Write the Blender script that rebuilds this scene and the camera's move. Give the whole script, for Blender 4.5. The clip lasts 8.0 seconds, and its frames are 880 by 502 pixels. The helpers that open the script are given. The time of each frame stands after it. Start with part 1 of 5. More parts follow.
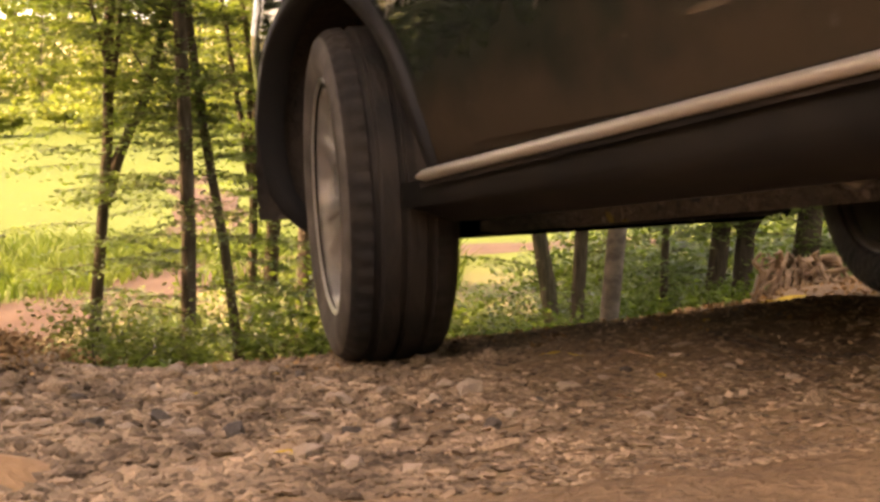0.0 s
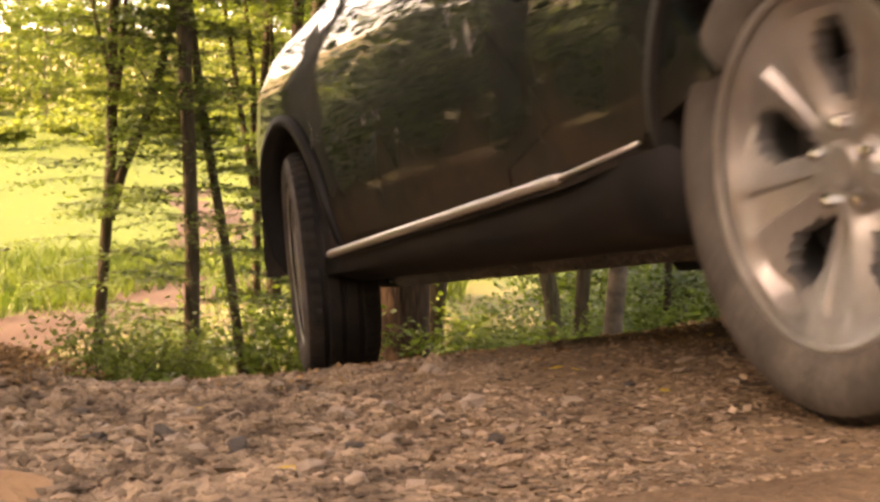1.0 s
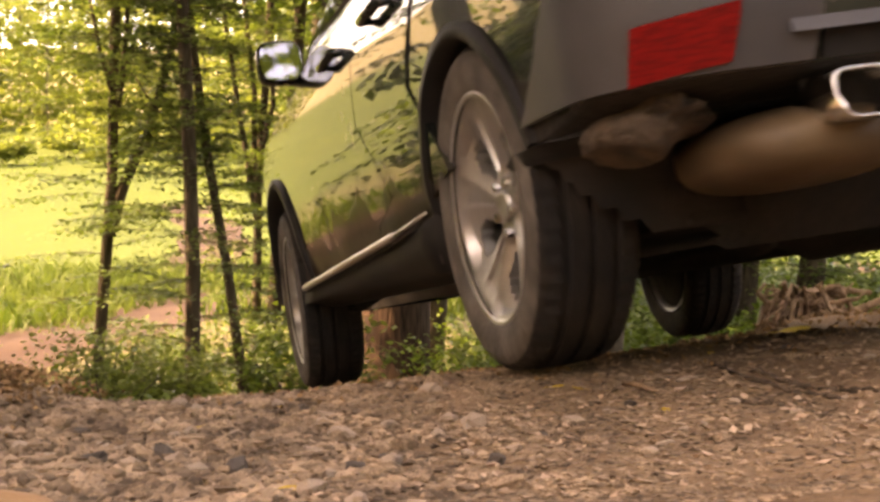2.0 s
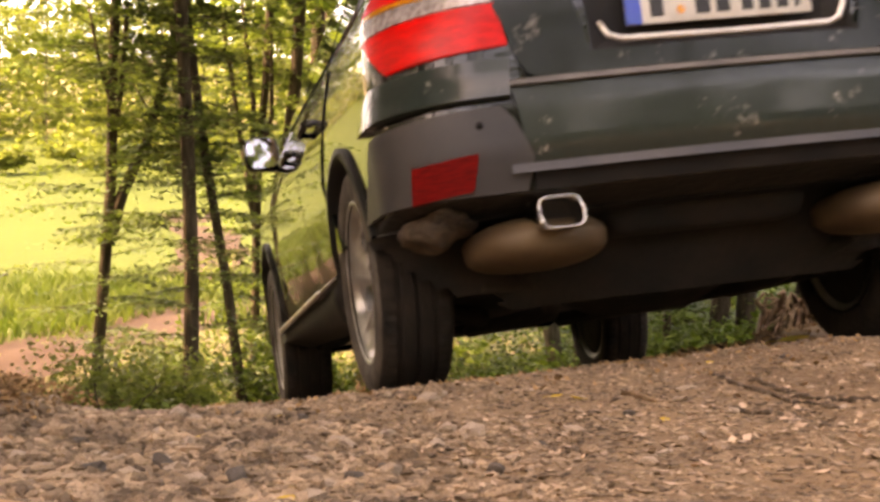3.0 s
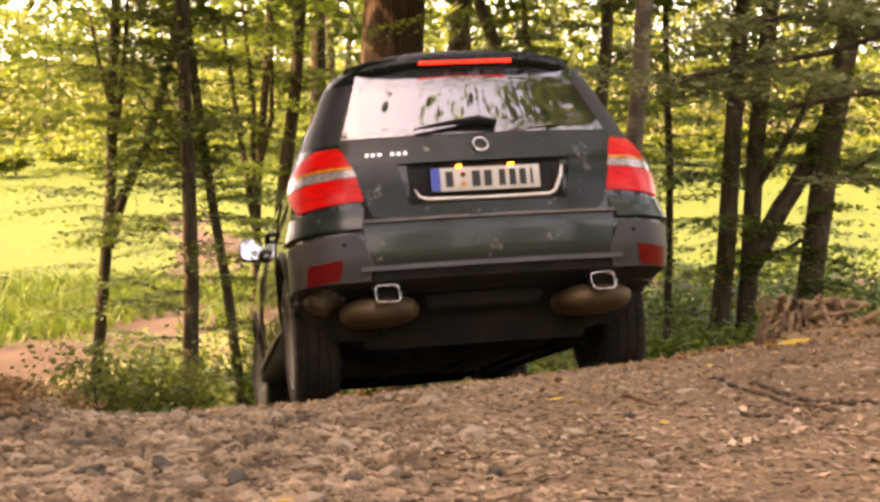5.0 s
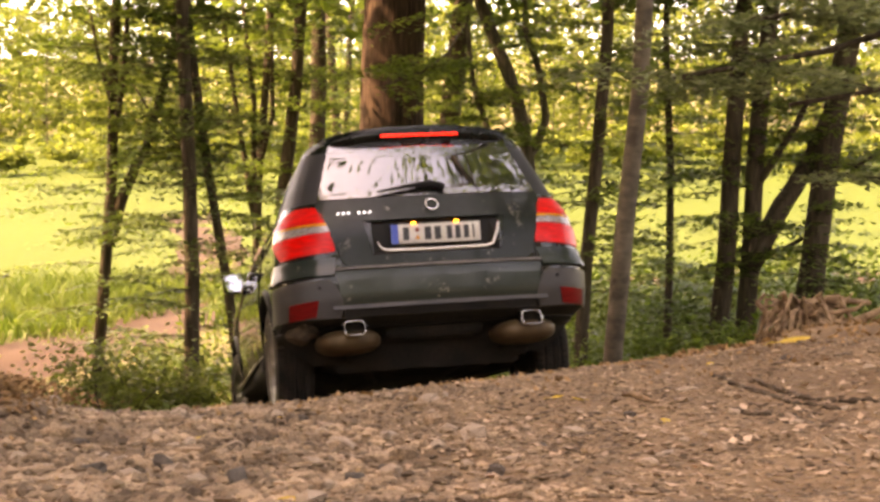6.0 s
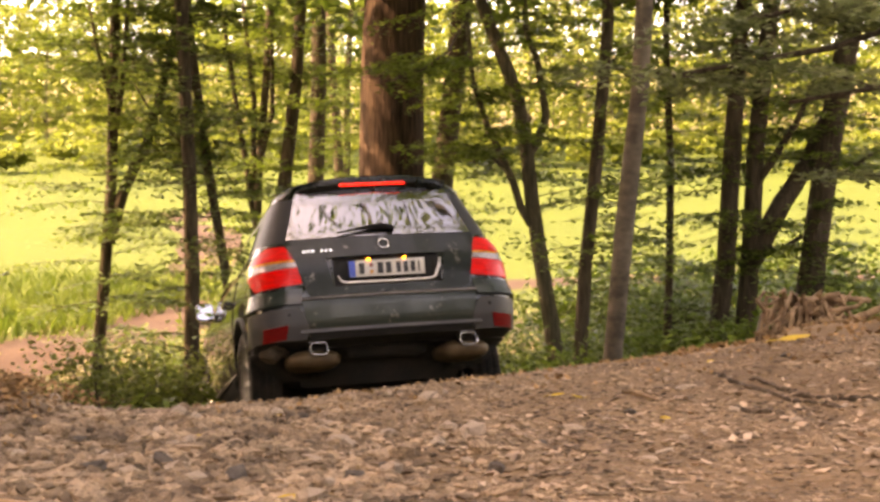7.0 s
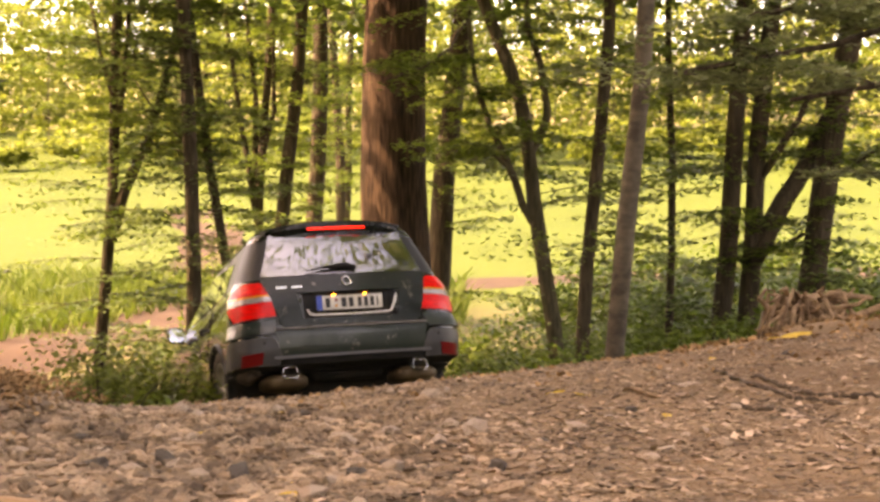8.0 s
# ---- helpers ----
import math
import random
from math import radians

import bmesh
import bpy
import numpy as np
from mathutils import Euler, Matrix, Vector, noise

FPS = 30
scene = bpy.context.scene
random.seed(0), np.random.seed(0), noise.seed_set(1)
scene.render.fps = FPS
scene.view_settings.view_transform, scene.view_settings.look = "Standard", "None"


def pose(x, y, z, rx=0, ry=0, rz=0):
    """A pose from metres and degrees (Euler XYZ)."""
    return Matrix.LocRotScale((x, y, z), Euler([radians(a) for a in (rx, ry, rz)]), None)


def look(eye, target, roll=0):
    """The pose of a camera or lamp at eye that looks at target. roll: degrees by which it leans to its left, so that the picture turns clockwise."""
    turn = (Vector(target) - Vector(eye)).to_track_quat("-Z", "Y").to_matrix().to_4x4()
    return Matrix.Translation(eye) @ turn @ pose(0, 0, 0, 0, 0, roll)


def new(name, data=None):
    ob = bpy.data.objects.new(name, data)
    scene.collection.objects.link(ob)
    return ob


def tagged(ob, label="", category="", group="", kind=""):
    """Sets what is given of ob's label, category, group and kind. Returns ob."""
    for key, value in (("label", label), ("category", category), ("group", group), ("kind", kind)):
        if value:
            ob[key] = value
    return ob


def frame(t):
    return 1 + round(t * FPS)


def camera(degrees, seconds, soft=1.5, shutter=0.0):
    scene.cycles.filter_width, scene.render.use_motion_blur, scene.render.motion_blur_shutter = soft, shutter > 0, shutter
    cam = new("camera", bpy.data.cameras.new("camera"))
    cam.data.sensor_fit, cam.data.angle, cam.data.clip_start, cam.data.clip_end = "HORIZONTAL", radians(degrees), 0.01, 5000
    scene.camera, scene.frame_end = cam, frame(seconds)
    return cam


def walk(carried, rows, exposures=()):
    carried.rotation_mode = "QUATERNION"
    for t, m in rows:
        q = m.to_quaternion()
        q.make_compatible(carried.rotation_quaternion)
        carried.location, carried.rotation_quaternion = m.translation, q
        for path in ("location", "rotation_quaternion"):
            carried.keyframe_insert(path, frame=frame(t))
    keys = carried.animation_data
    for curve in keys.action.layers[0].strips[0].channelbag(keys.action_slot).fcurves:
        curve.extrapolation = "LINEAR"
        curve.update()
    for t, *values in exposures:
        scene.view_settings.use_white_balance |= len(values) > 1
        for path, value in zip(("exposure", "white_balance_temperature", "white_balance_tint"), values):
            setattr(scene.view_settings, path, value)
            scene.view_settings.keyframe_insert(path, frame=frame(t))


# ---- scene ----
# the camera lies low on the track and tilts up a little as the car drives off
EYE = 0.30
cam = camera(33.41, 8.0, soft=3.0, shutter=0.5)
walk(cam, [
    (0.0, pose(0, 0, EYE -0.0100, 88.575, 0, -0.132)),
    (0.5, pose(0, 0, EYE -0.0085, 88.882, 0, -0.088)),
    (1.0, pose(0, 0, EYE -0.0060, 89.068, 0, 0.000)),
    (1.5, pose(0, 0, EYE -0.0045, 89.309, 0, 0.088)),
    (1.7, pose(0, 0, EYE -0.0025, 89.474, 0, 0.066)),
    (2.8, pose(0, 0, EYE +0.0000, 90.022, 0, -0.022)),
    (3.0, pose(0, 0, EYE +0.0000, 90.044, 0, -0.022)),
    (3.5, pose(0, 0, EYE +0.0000, 90.099, 0, -0.011)),
    (4.0, pose(0, 0, EYE +0.0000, 90.154, 0, -0.022)),
    (4.5, pose(0, 0, EYE +0.0000, 90.175, 0, -0.033)),
    (6.0, pose(0, 0, EYE +0.0000, 90.088, 0, 0.000)),
    (6.5, pose(0, 0, EYE +0.0000, 90.044, 0, 0.000)),
    (7.0, pose(0, 0, EYE +0.0000, 90.000, 0, 0.000)),
    (7.5, pose(0, 0, EYE +0.0000, 89.945, 0, 0.033)),
    (8.0, pose(0, 0, EYE +0.0000, 89.901, 0, 0.066)),
])

# ---- light: a clear summer sky, the sun high beyond the meadow ----
SUN_AZ, SUN_EL = radians(-95), radians(50)
world = bpy.data.worlds.new("world")
scene.world = world
world.use_nodes = True
sky = world.node_tree.nodes.new("ShaderNodeTexSky")
sky.sky_type, sky.sun_disc = "NISHITA", False
sky.sun_elevation, sky.sun_rotation = SUN_EL, SUN_AZ
sky.dust_density = 3.0
world.node_tree.links.new(sky.outputs[0], world.node_tree.nodes["Background"].inputs[0])
world.node_tree.nodes["Background"].inputs[1].default_value = 0.15
sun = new("sun", bpy.data.lights.new("sun", "SUN"))
sun.data.energy, sun.data.angle, sun.data.color = 2.0, radians(0.5), (1.0, 0.92, 0.78)
sun_way = Vector((math.sin(SUN_AZ) * math.cos(SUN_EL), math.cos(SUN_AZ) * math.cos(SUN_EL), math.sin(SUN_EL)))
sun.matrix_world = look((0, 0, 40), Vector((0, 0, 40)) - sun_way)
scene.view_settings.exposure = 3.5
scene.view_settings.use_white_balance = True
scene.view_settings.white_balance_temperature, scene.view_settings.white_balance_tint = 14000, 35

# ---- materials ----
def material(name, base, rough=0.6, metal=0.0, base2=None, scale=8.0, detail=4.0, bump=0.0, bump_scale=40.0, spec=0.5, coat=0.0,
             stretch=(1, 1, 1), trans=0.0, low=0.35, high=0.65, rand=0.0, coords="Object", fine=0.0, flecks=0.0):
    """A principled material: two colours mixed by noise at one scale, a finer grain, and a bump."""
    m = bpy.data.materials.new(name)
    m.use_nodes = True
    nt = m.node_tree
    b = nt.nodes["Principled BSDF"]
    b.inputs["Roughness"].default_value, b.inputs["Metallic"].default_value = rough, metal
    b.inputs["Specular IOR Level"].default_value, b.inputs["Coat Weight"].default_value = spec, coat
    b.inputs["Coat Roughness"].default_value = 0.025
    tc, mp = nt.nodes.new("ShaderNodeTexCoord"), nt.nodes.new("ShaderNodeMapping")
    mp.inputs["Scale"].default_value = stretch
    nt.links.new(tc.outputs[coords], mp.inputs[0])
    out = None
    if base2:
        n, r, mix = nt.nodes.new("ShaderNodeTexNoise"), nt.nodes.new("ShaderNodeMapRange"), nt.nodes.new("ShaderNodeMix")
        n.inputs["Scale"].default_value, n.inputs["Detail"].default_value = scale, detail
        r.inputs[1].default_value, r.inputs[2].default_value = low, high
        mix.data_type = "RGBA"
        mix.inputs[6].default_value, mix.inputs[7].default_value = (*base, 1), (*base2, 1)
        nt.links.new(mp.outputs[0], n.inputs["Vector"])
        nt.links.new(n.outputs[0], r.inputs[0])
        nt.links.new(r.outputs[0], mix.inputs[0])
        out = mix.outputs[2]
    else:
        b.inputs["Base Color"].default_value = (*base, 1)
    if rand and out:
        g, hsv, r2 = nt.nodes.new("ShaderNodeNewGeometry"), nt.nodes.new("ShaderNodeHueSaturation"), nt.nodes.new("ShaderNodeMapRange")
        r2.inputs[3].default_value, r2.inputs[4].default_value = 1 - rand, 1 + rand
        nt.links.new(g.outputs["Random Per Island"], r2.inputs[0])
        nt.links.new(r2.outputs[0], hsv.inputs["Value"])
        nt.links.new(out, hsv.inputs["Color"])
        out = hsv.outputs[0]
    if fine and out:
        n2, r3, hs2 = nt.nodes.new("ShaderNodeTexNoise"), nt.nodes.new("ShaderNodeMapRange"), nt.nodes.new("ShaderNodeHueSaturation")
        n2.inputs["Scale"].default_value, n2.inputs["Detail"].default_value = bump_scale, 3
        r3.inputs[3].default_value, r3.inputs[4].default_value = 1 - fine, 1 + fine
        nt.links.new(mp.outputs[0], n2.inputs["Vector"])
        nt.links.new(n2.outputs[0], r3.inputs[0])
        nt.links.new(r3.outputs[0], hs2.inputs["Value"])
        nt.links.new(out, hs2.inputs["Color"])
        out = hs2.outputs[0]
    if flecks and out:
        # pale scuffs and splashes of dried mud
        n4, r4, mx = nt.nodes.new("ShaderNodeTexNoise"), nt.nodes.new("ShaderNodeMapRange"), nt.nodes.new("ShaderNodeMix")
        n4.inputs["Scale"].default_value, n4.inputs["Detail"].default_value, n4.inputs["Roughness"].default_value = 7.0, 7, 0.72
        r4.inputs[1].default_value, r4.inputs[2].default_value = flecks - 0.03, flecks + 0.06
        mx.data_type = "RGBA"
        mx.inputs[7].default_value = (0.34, 0.31, 0.27, 1)
        nt.links.new(mp.outputs[0], n4.inputs["Vector"])
        nt.links.new(n4.outputs[0], r4.inputs[0])
        nt.links.new(r4.outputs[0], mx.inputs[0])
        nt.links.new(out, mx.inputs[6])
        out = mx.outputs[2]
    if out:
        nt.links.new(out, b.inputs["Base Color"])
    if bump:
        n3, bm_ = nt.nodes.new("ShaderNodeTexNoise"), nt.nodes.new("ShaderNodeBump")
        n3.inputs["Scale"].default_value, n3.inputs["Detail"].default_value = bump_scale, 5
        bm_.inputs["Strength"].default_value, bm_.inputs["Distance"].default_value = bump, 0.02
        nt.links.new(mp.outputs[0], n3.inputs["Vector"])
        nt.links.new(n3.outputs[0], bm_.inputs["Height"])
        nt.links.new(bm_.outputs[0], b.inputs["Normal"])
    if trans:
        tr, add = nt.nodes.new("ShaderNodeBsdfTranslucent"), nt.nodes.new("ShaderNodeMixShader")
        add.inputs[0].default_value = trans
        if out:
            nt.links.new(out, tr.inputs[0])
        else:
            tr.inputs[0].default_value = (*base, 1)
        nt.links.new(b.outputs[0], add.inputs[1])
        nt.links.new(tr.outputs[0], add.inputs[2])
        nt.links.new(add.outputs[0], nt.nodes["Material Output"].inputs[0])
    return m


def glow(name, colour, strength, **kw):
    m = material(name, colour, 0.3, **kw)
    b = m.node_tree.nodes["Principled BSDF"]
    b.inputs["Emission Color"].default_value, b.inputs["Emission Strength"].default_value = (*colour, 1), strength
    return m


def ground_material():
    """Stony grey-brown soil by the track, leaf litter under the trees, sunlit grass beyond the hollow, haze painted as
    a pale tone up the far hill.
    """
    m = material("track_soil", (0.1589, 0.09992, 0.05889), 0.95, base2=(0.2663, 0.1737, 0.1042), scale=2.2, bump=1.0, bump_scale=55, spec=0.2, fine=0.45)
    nt = m.node_tree
    b = nt.nodes["Principled BSDF"]
    soil = b.inputs["Base Color"].links[0].from_socket
    geo, sep = nt.nodes.new("ShaderNodeNewGeometry"), nt.nodes.new("ShaderNodeSeparateXYZ")
    nt.links.new(geo.outputs["Position"], sep.inputs[0])

    def noisy(c0, c1, scale):
        n, mix = nt.nodes.new("ShaderNodeTexNoise"), nt.nodes.new("ShaderNodeMix")
        n.inputs["Scale"].default_value, n.inputs["Detail"].default_value = scale, 6
        nt.links.new(geo.outputs["Position"], n.inputs["Vector"])
        mix.data_type = "RGBA"
        mix.inputs[6].default_value, mix.inputs[7].default_value = (*c0, 1), (*c1, 1)
        nt.links.new(n.outputs[0], mix.inputs[0])
        return mix.outputs[2], n.outputs[0]

    def blend(a, c, y0, y1, wobble):
        n = nt.nodes.new("ShaderNodeTexNoise")
        n.inputs["Scale"].default_value = 0.6
        nt.links.new(geo.outputs["Position"], n.inputs["Vector"])
        ma, r, mix = nt.nodes.new("ShaderNodeMath"), nt.nodes.new("ShaderNodeMapRange"), nt.nodes.new("ShaderNodeMix")
        ma.operation = "MULTIPLY_ADD"
        ma.inputs[1].default_value = wobble
        nt.links.new(n.outputs[0], ma.inputs[0])
        nt.links.new(sep.outputs[1], ma.inputs[2])
        r.inputs[1].default_value, r.inputs[2].default_value = y0 + wobble / 2, y1 + wobble / 2
        nt.links.new(ma.outputs[0], r.inputs[0])
        mix.data_type = "RGBA"
        nt.links.new(r.outputs[0], mix.inputs[0])
        nt.links.new(a, mix.inputs[6])
        nt.links.new(c, mix.inputs[7])
        return mix.outputs[2]

    litter, _ = noisy((0.042, 0.058, 0.015), (0.11, 0.078, 0.043), 3.0)
    grass, _ = noisy((0.028, 0.054, 0.0050), (0.056, 0.080, 0.011), 0.22)
    c = blend(soil, litter, 7.5, 10.5, 2.0)
    # cream tone that imitates bright haze over the far hill
    hazed, _ = noisy((0.13, 0.12, 0.05), (0.20, 0.18, 0.10), 0.03)
    c = blend(c, grass, 27, 33, 3.0)
    c = blend(c, hazed, 116, 128, 8.0)
    nt.links.new(c, b.inputs["Base Color"])
    return m


SOIL = ground_material()
ROAD_DIRT = material("road_dirt", (0.03101, 0.0173, 0.01077), 0.95, base2=(0.0457, 0.02807, 0.01795), scale=1.5, bump=0.6, bump_scale=12, spec=0.2, fine=0.3)
STONE = material("gravel_stone", (0.1375, 0.09419, 0.06191), 0.9, base2=(0.3437, 0.2375, 0.1548), scale=6, bump=0.5, bump_scale=120, spec=0.25, rand=0.55, fine=0.3)
PALE_STONE = material("pale_stone", (0.3265, 0.2457, 0.1812), 0.9, base2=(0.464, 0.344, 0.2492), scale=12, bump=0.5, bump_scale=90, fine=0.2)
DARK_STONE = material("dark_stone", (0.060, 0.048, 0.038), 0.85, base2=(0.115, 0.092, 0.072), scale=14, bump=0.5, bump_scale=90, fine=0.25)
# dark soil tone that stands in for shade in the tread grooves
GROOVE_SHADE = material("groove_shade_soil", (0.055, 0.039, 0.026), 0.9, base2=(0.14, 0.098, 0.066), scale=30, bump=0.8, bump_scale=90, spec=0.3, fine=0.3)
CLAY = material("ochre_clay", (0.4, 0.216, 0.102), 0.9, base2=(0.464, 0.2736, 0.1496), scale=9, bump=0.4, bump_scale=60, fine=0.15)
BARK = material("grey_brown_bark", (0.034, 0.02635, 0.01785), 0.95, base2=(0.07225, 0.0561, 0.03825), scale=9, bump=1.0, bump_scale=16, stretch=(3, 3, 0.5), spec=0.15, fine=0.35)
BARK_RED = material("furrowed_red_brown_bark", (0.022, 0.014, 0.010), 0.95, base2=(0.080, 0.050, 0.033), scale=9, bump=1.0, bump_scale=13, stretch=(4, 4, 0.35), spec=0.1, fine=0.5)
BARK_OLIVE = material("lichen_grey_bark", (0.0495, 0.045, 0.027), 0.95, base2=(0.1035, 0.0882, 0.0594), scale=9, bump=1.0, bump_scale=16, stretch=(3, 3, 0.5), spec=0.15, fine=0.35)
BARK_PALE = material("pale_grey_bark", (0.051, 0.03995, 0.0289), 0.85, base2=(0.1232, 0.1003, 0.07225), scale=6, bump=0.5, bump_scale=14, stretch=(1, 1, 1.6), spec=0.2, fine=0.25)
LEAF = material("beech_leaf", (0.06358, 0.1148, 0.01836), 0.5, base2=(0.1197, 0.1785, 0.02907), scale=0.9, spec=0.4, trans=0.5, rand=0.35)
# brighter copy of the leaf, with sunlight put into its colour
LEAF_LIT_TINT = material("leaf_lit_in_colour", (0.1185, 0.164, 0.0246), 0.5, base2=(0.1812, 0.2255, 0.0492), scale=0.2, spec=0.3, trans=0.5, rand=0.3)
# lighter, greyer leaf copy: skylight on the near bough painted in
LEAF_SKY_TINT = material("leaf_skylit_in_colour", (0.10, 0.135, 0.050), 0.45, base2=(0.165, 0.20, 0.085), scale=0.9, spec=0.5, trans=0.45, rand=0.3)
# darker copy of the leaf, with shade put into its colour
LEAF_SHADE_TINT = material("leaf_shaded_in_colour", (0.04208, 0.08075, 0.01683), 0.5, base2=(0.0765, 0.1232, 0.02754), scale=0.9, spec=0.4, trans=0.35, rand=0.35)
HERB = material("undergrowth_leaf", (0.05, 0.1025, 0.0125), 0.5, base2=(0.125, 0.1812, 0.02375), scale=0.6, spec=0.4, trans=0.4, rand=0.35)
GRASS = material("meadow_grass", (0.05797, 0.1023, 0.01091), 0.6, base2=(0.1054, 0.1488, 0.0248), scale=0.5, spec=0.3, trans=0.35, rand=0.3)
DRY_LEAF = material("dry_leaf", (0.21, 0.1178, 0.0552), 0.85, base2=(0.3528, 0.209, 0.102), scale=5, spec=0.2, trans=0.15, rand=0.45)
YELLOW_LEAF = material("yellow_leaf", (0.527, 0.306, 0.034), 0.6, base2=(0.595, 0.408, 0.068), scale=30, spec=0.3, trans=0.2)
PALE_FLAKE = material("bleached_dry_leaf", (0.3172, 0.21, 0.1394), 0.85, base2=(0.4935, 0.3444, 0.24), scale=14, spec=0.2, rand=0.3, fine=0.2)
ROOT = material("weathered_root_wood", (0.1436, 0.09061, 0.05525), 0.95, base2=(0.3205, 0.2155, 0.1326), scale=14, bump=1.0, bump_scale=30, stretch=(1, 1, 1), spec=0.15, fine=0.35)

# ---- mesh helpers ----
def part(name, bm, mat, parent=None, label="", smooth=True):
    """Links a bmesh as one mesh object under a thing or a part."""
    me = bpy.data.meshes.new(name)
    bm.to_mesh(me)
    bm.free()
    me.materials.append(mat)
    if smooth:
        me.shade_smooth()
    ob = new(name, me)
    ob.parent = parent
    if label:
        tagged(ob, label)
    return ob


def mesh_part(name, verts, faces, mat, parent=None, label="", smooth=False):
    me = bpy.data.meshes.new(name)
    me.from_pydata([tuple(v) for v in verts], [], [tuple(f) for f in faces])
    me.materials.append(mat)
    if smooth:
        me.shade_smooth()
    ob = new(name, me)
    ob.parent = parent
    if label:
        tagged(ob, label)
    return ob


def box(bm, x0, x1, y0, y1, z0, z1, bevel=0.0, m=None):
    r = bmesh.ops.create_cube(bm, size=1, matrix=(m or Matrix()) @ Matrix.LocRotScale(
        ((x0 + x1) / 2, (y0 + y1) / 2, (z0 + z1) / 2), None, (x1 - x0, y1 - y0, z1 - z0)))
    if bevel:
        edges = list({e for v in r["verts"] for e in v.link_edges})
        bmesh.ops.bevel(bm, geom=edges, offset=bevel, segments=2, profile=0.5, affect="EDGES")
    return bm


def tube(bm, pts, radii, sides=10, rough=0.0, rng=None, cap=True):
    """A tube along pts, with a radius at each."""
    pts = [Vector(p) for p in pts]
    rings = []
    for i, (p, r) in enumerate(zip(pts, radii)):
        way = (pts[min(i + 1, len(pts) - 1)] - pts[max(i - 1, 0)]).normalized()
        side = way.cross(Vector((0.31, 0.95, 0.1))).normalized()
        up = side.cross(way)
        ring = []
        for k in range(sides):
            a = 2 * math.pi * k / sides
            q = r * (1 + (rng.uniform(-rough, rough) if rough else 0))
            ring.append(bm.verts.new(p + (side * math.cos(a) + up * math.sin(a)) * q))
        rings.append(ring)
    for a, b in zip(rings, rings[1:]):
        for k in range(sides):
            bm.faces.new((a[k], a[(k + 1) % sides], b[(k + 1) % sides], b[k]))
    if cap:
        bm.faces.new(rings[0][::-1])
        bm.faces.new(rings[-1])
    return bm


def lathe(bm, profile, sides=40, centre=(0, 0, 0)):
    """Turns (x, r) pairs about the x axis."""
    rings = [[bm.verts.new((centre[0] + x, centre[1] + r * math.cos(2 * math.pi * k / sides), centre[2] + r * math.sin(2 * math.pi * k / sides)))
              for k in range(sides)] for x, r in profile]
    for a, b in zip(rings, rings[1:]):
        for k in range(sides):
            bm.faces.new((a[k], b[k], b[(k + 1) % sides], a[(k + 1) % sides]))
    return bm


def wobble(x, y, scale, seed, octaves=4):
    """Smooth random relief from sums of turned waves."""
    rng = np.random.RandomState(seed)
    out = np.zeros(np.broadcast(x, y).shape)
    amp = 1.0
    for o in range(octaves):
        for _ in range(7):
            a, p = rng.uniform(0, 2 * math.pi), rng.uniform(0, 2 * math.pi)
            k = scale * 2 ** o * rng.uniform(0.7, 1.4)
            out = out + amp * np.sin(k * (x * math.cos(a) + y * math.sin(a)) + p + 1.5 * np.sin(k * 0.37 * (x * math.sin(a) - y * math.cos(a))))
        amp *= 0.55
    return out / 7


def leaf_mesh(name, centres, size, mat, parent=None, label="", rng=None, tilt=0.5, aspect=0.62, up=None):
    """Many small pointed leaves, each bent along its rib. centres: n x 3; size: metres, one or n."""
    n = len(centres)
    rng = rng or np.random.RandomState(1)
    size = np.broadcast_to(size, n) * rng.uniform(0.65, 1.3, n)
    nor = np.stack([rng.normal(0, tilt, n), rng.normal(0, tilt, n), np.ones(n)], 1) if up is None else up
    nor = nor / np.linalg.norm(nor, axis=1)[:, None]
    a = rng.uniform(0, 2 * math.pi, n)
    d = np.stack([np.cos(a), np.sin(a), np.zeros(n)], 1)
    d = d - nor * (d * nor).sum(1)[:, None]
    d = d / np.linalg.norm(d, axis=1)[:, None]
    s = np.cross(nor, d)
    L, Wd = (size / 2)[:, None], (size * aspect / 2)[:, None]
    v = np.stack([centres - d * L, centres + s * Wd - nor * Wd * 0.25, centres + d * L, centres - s * Wd - nor * Wd * 0.25], 1).reshape(-1, 3)
    me = bpy.data.meshes.new(name)
    me.vertices.add(4 * n)
    me.vertices.foreach_set("co", v.ravel())
    me.loops.add(4 * n)
    me.loops.foreach_set("vertex_index", np.arange(4 * n, dtype=np.int32))
    me.polygons.add(n)
    me.polygons.foreach_set("loop_start", np.arange(0, 4 * n, 4, dtype=np.int32))
    me.update(calc_edges=True)
    me.materials.append(mat)
    ob = new(name, me)
    ob.parent = parent
    if label:
        tagged(ob, label)
    return ob


# ---- the lie of the land ----
def soft_interp(y, ys, zs, r=0.3):
    y = np.asarray(y, float)
    return sum(np.interp(y + d * r, ys, zs) for d in (-1, -0.66, -0.33, 0, 0.33, 0.66, 1)) / 7


def left_rut(y):
    return soft_interp(y, [-5, 0, 1.3, 2.65, 4.2, 6, 9, 11, 14.4, 18, 24],
                       [2.4, 1.3, 0.92, 0.39, -0.02, -0.38, -0.9, -1.4, -2.4, -3.6, -6.0])


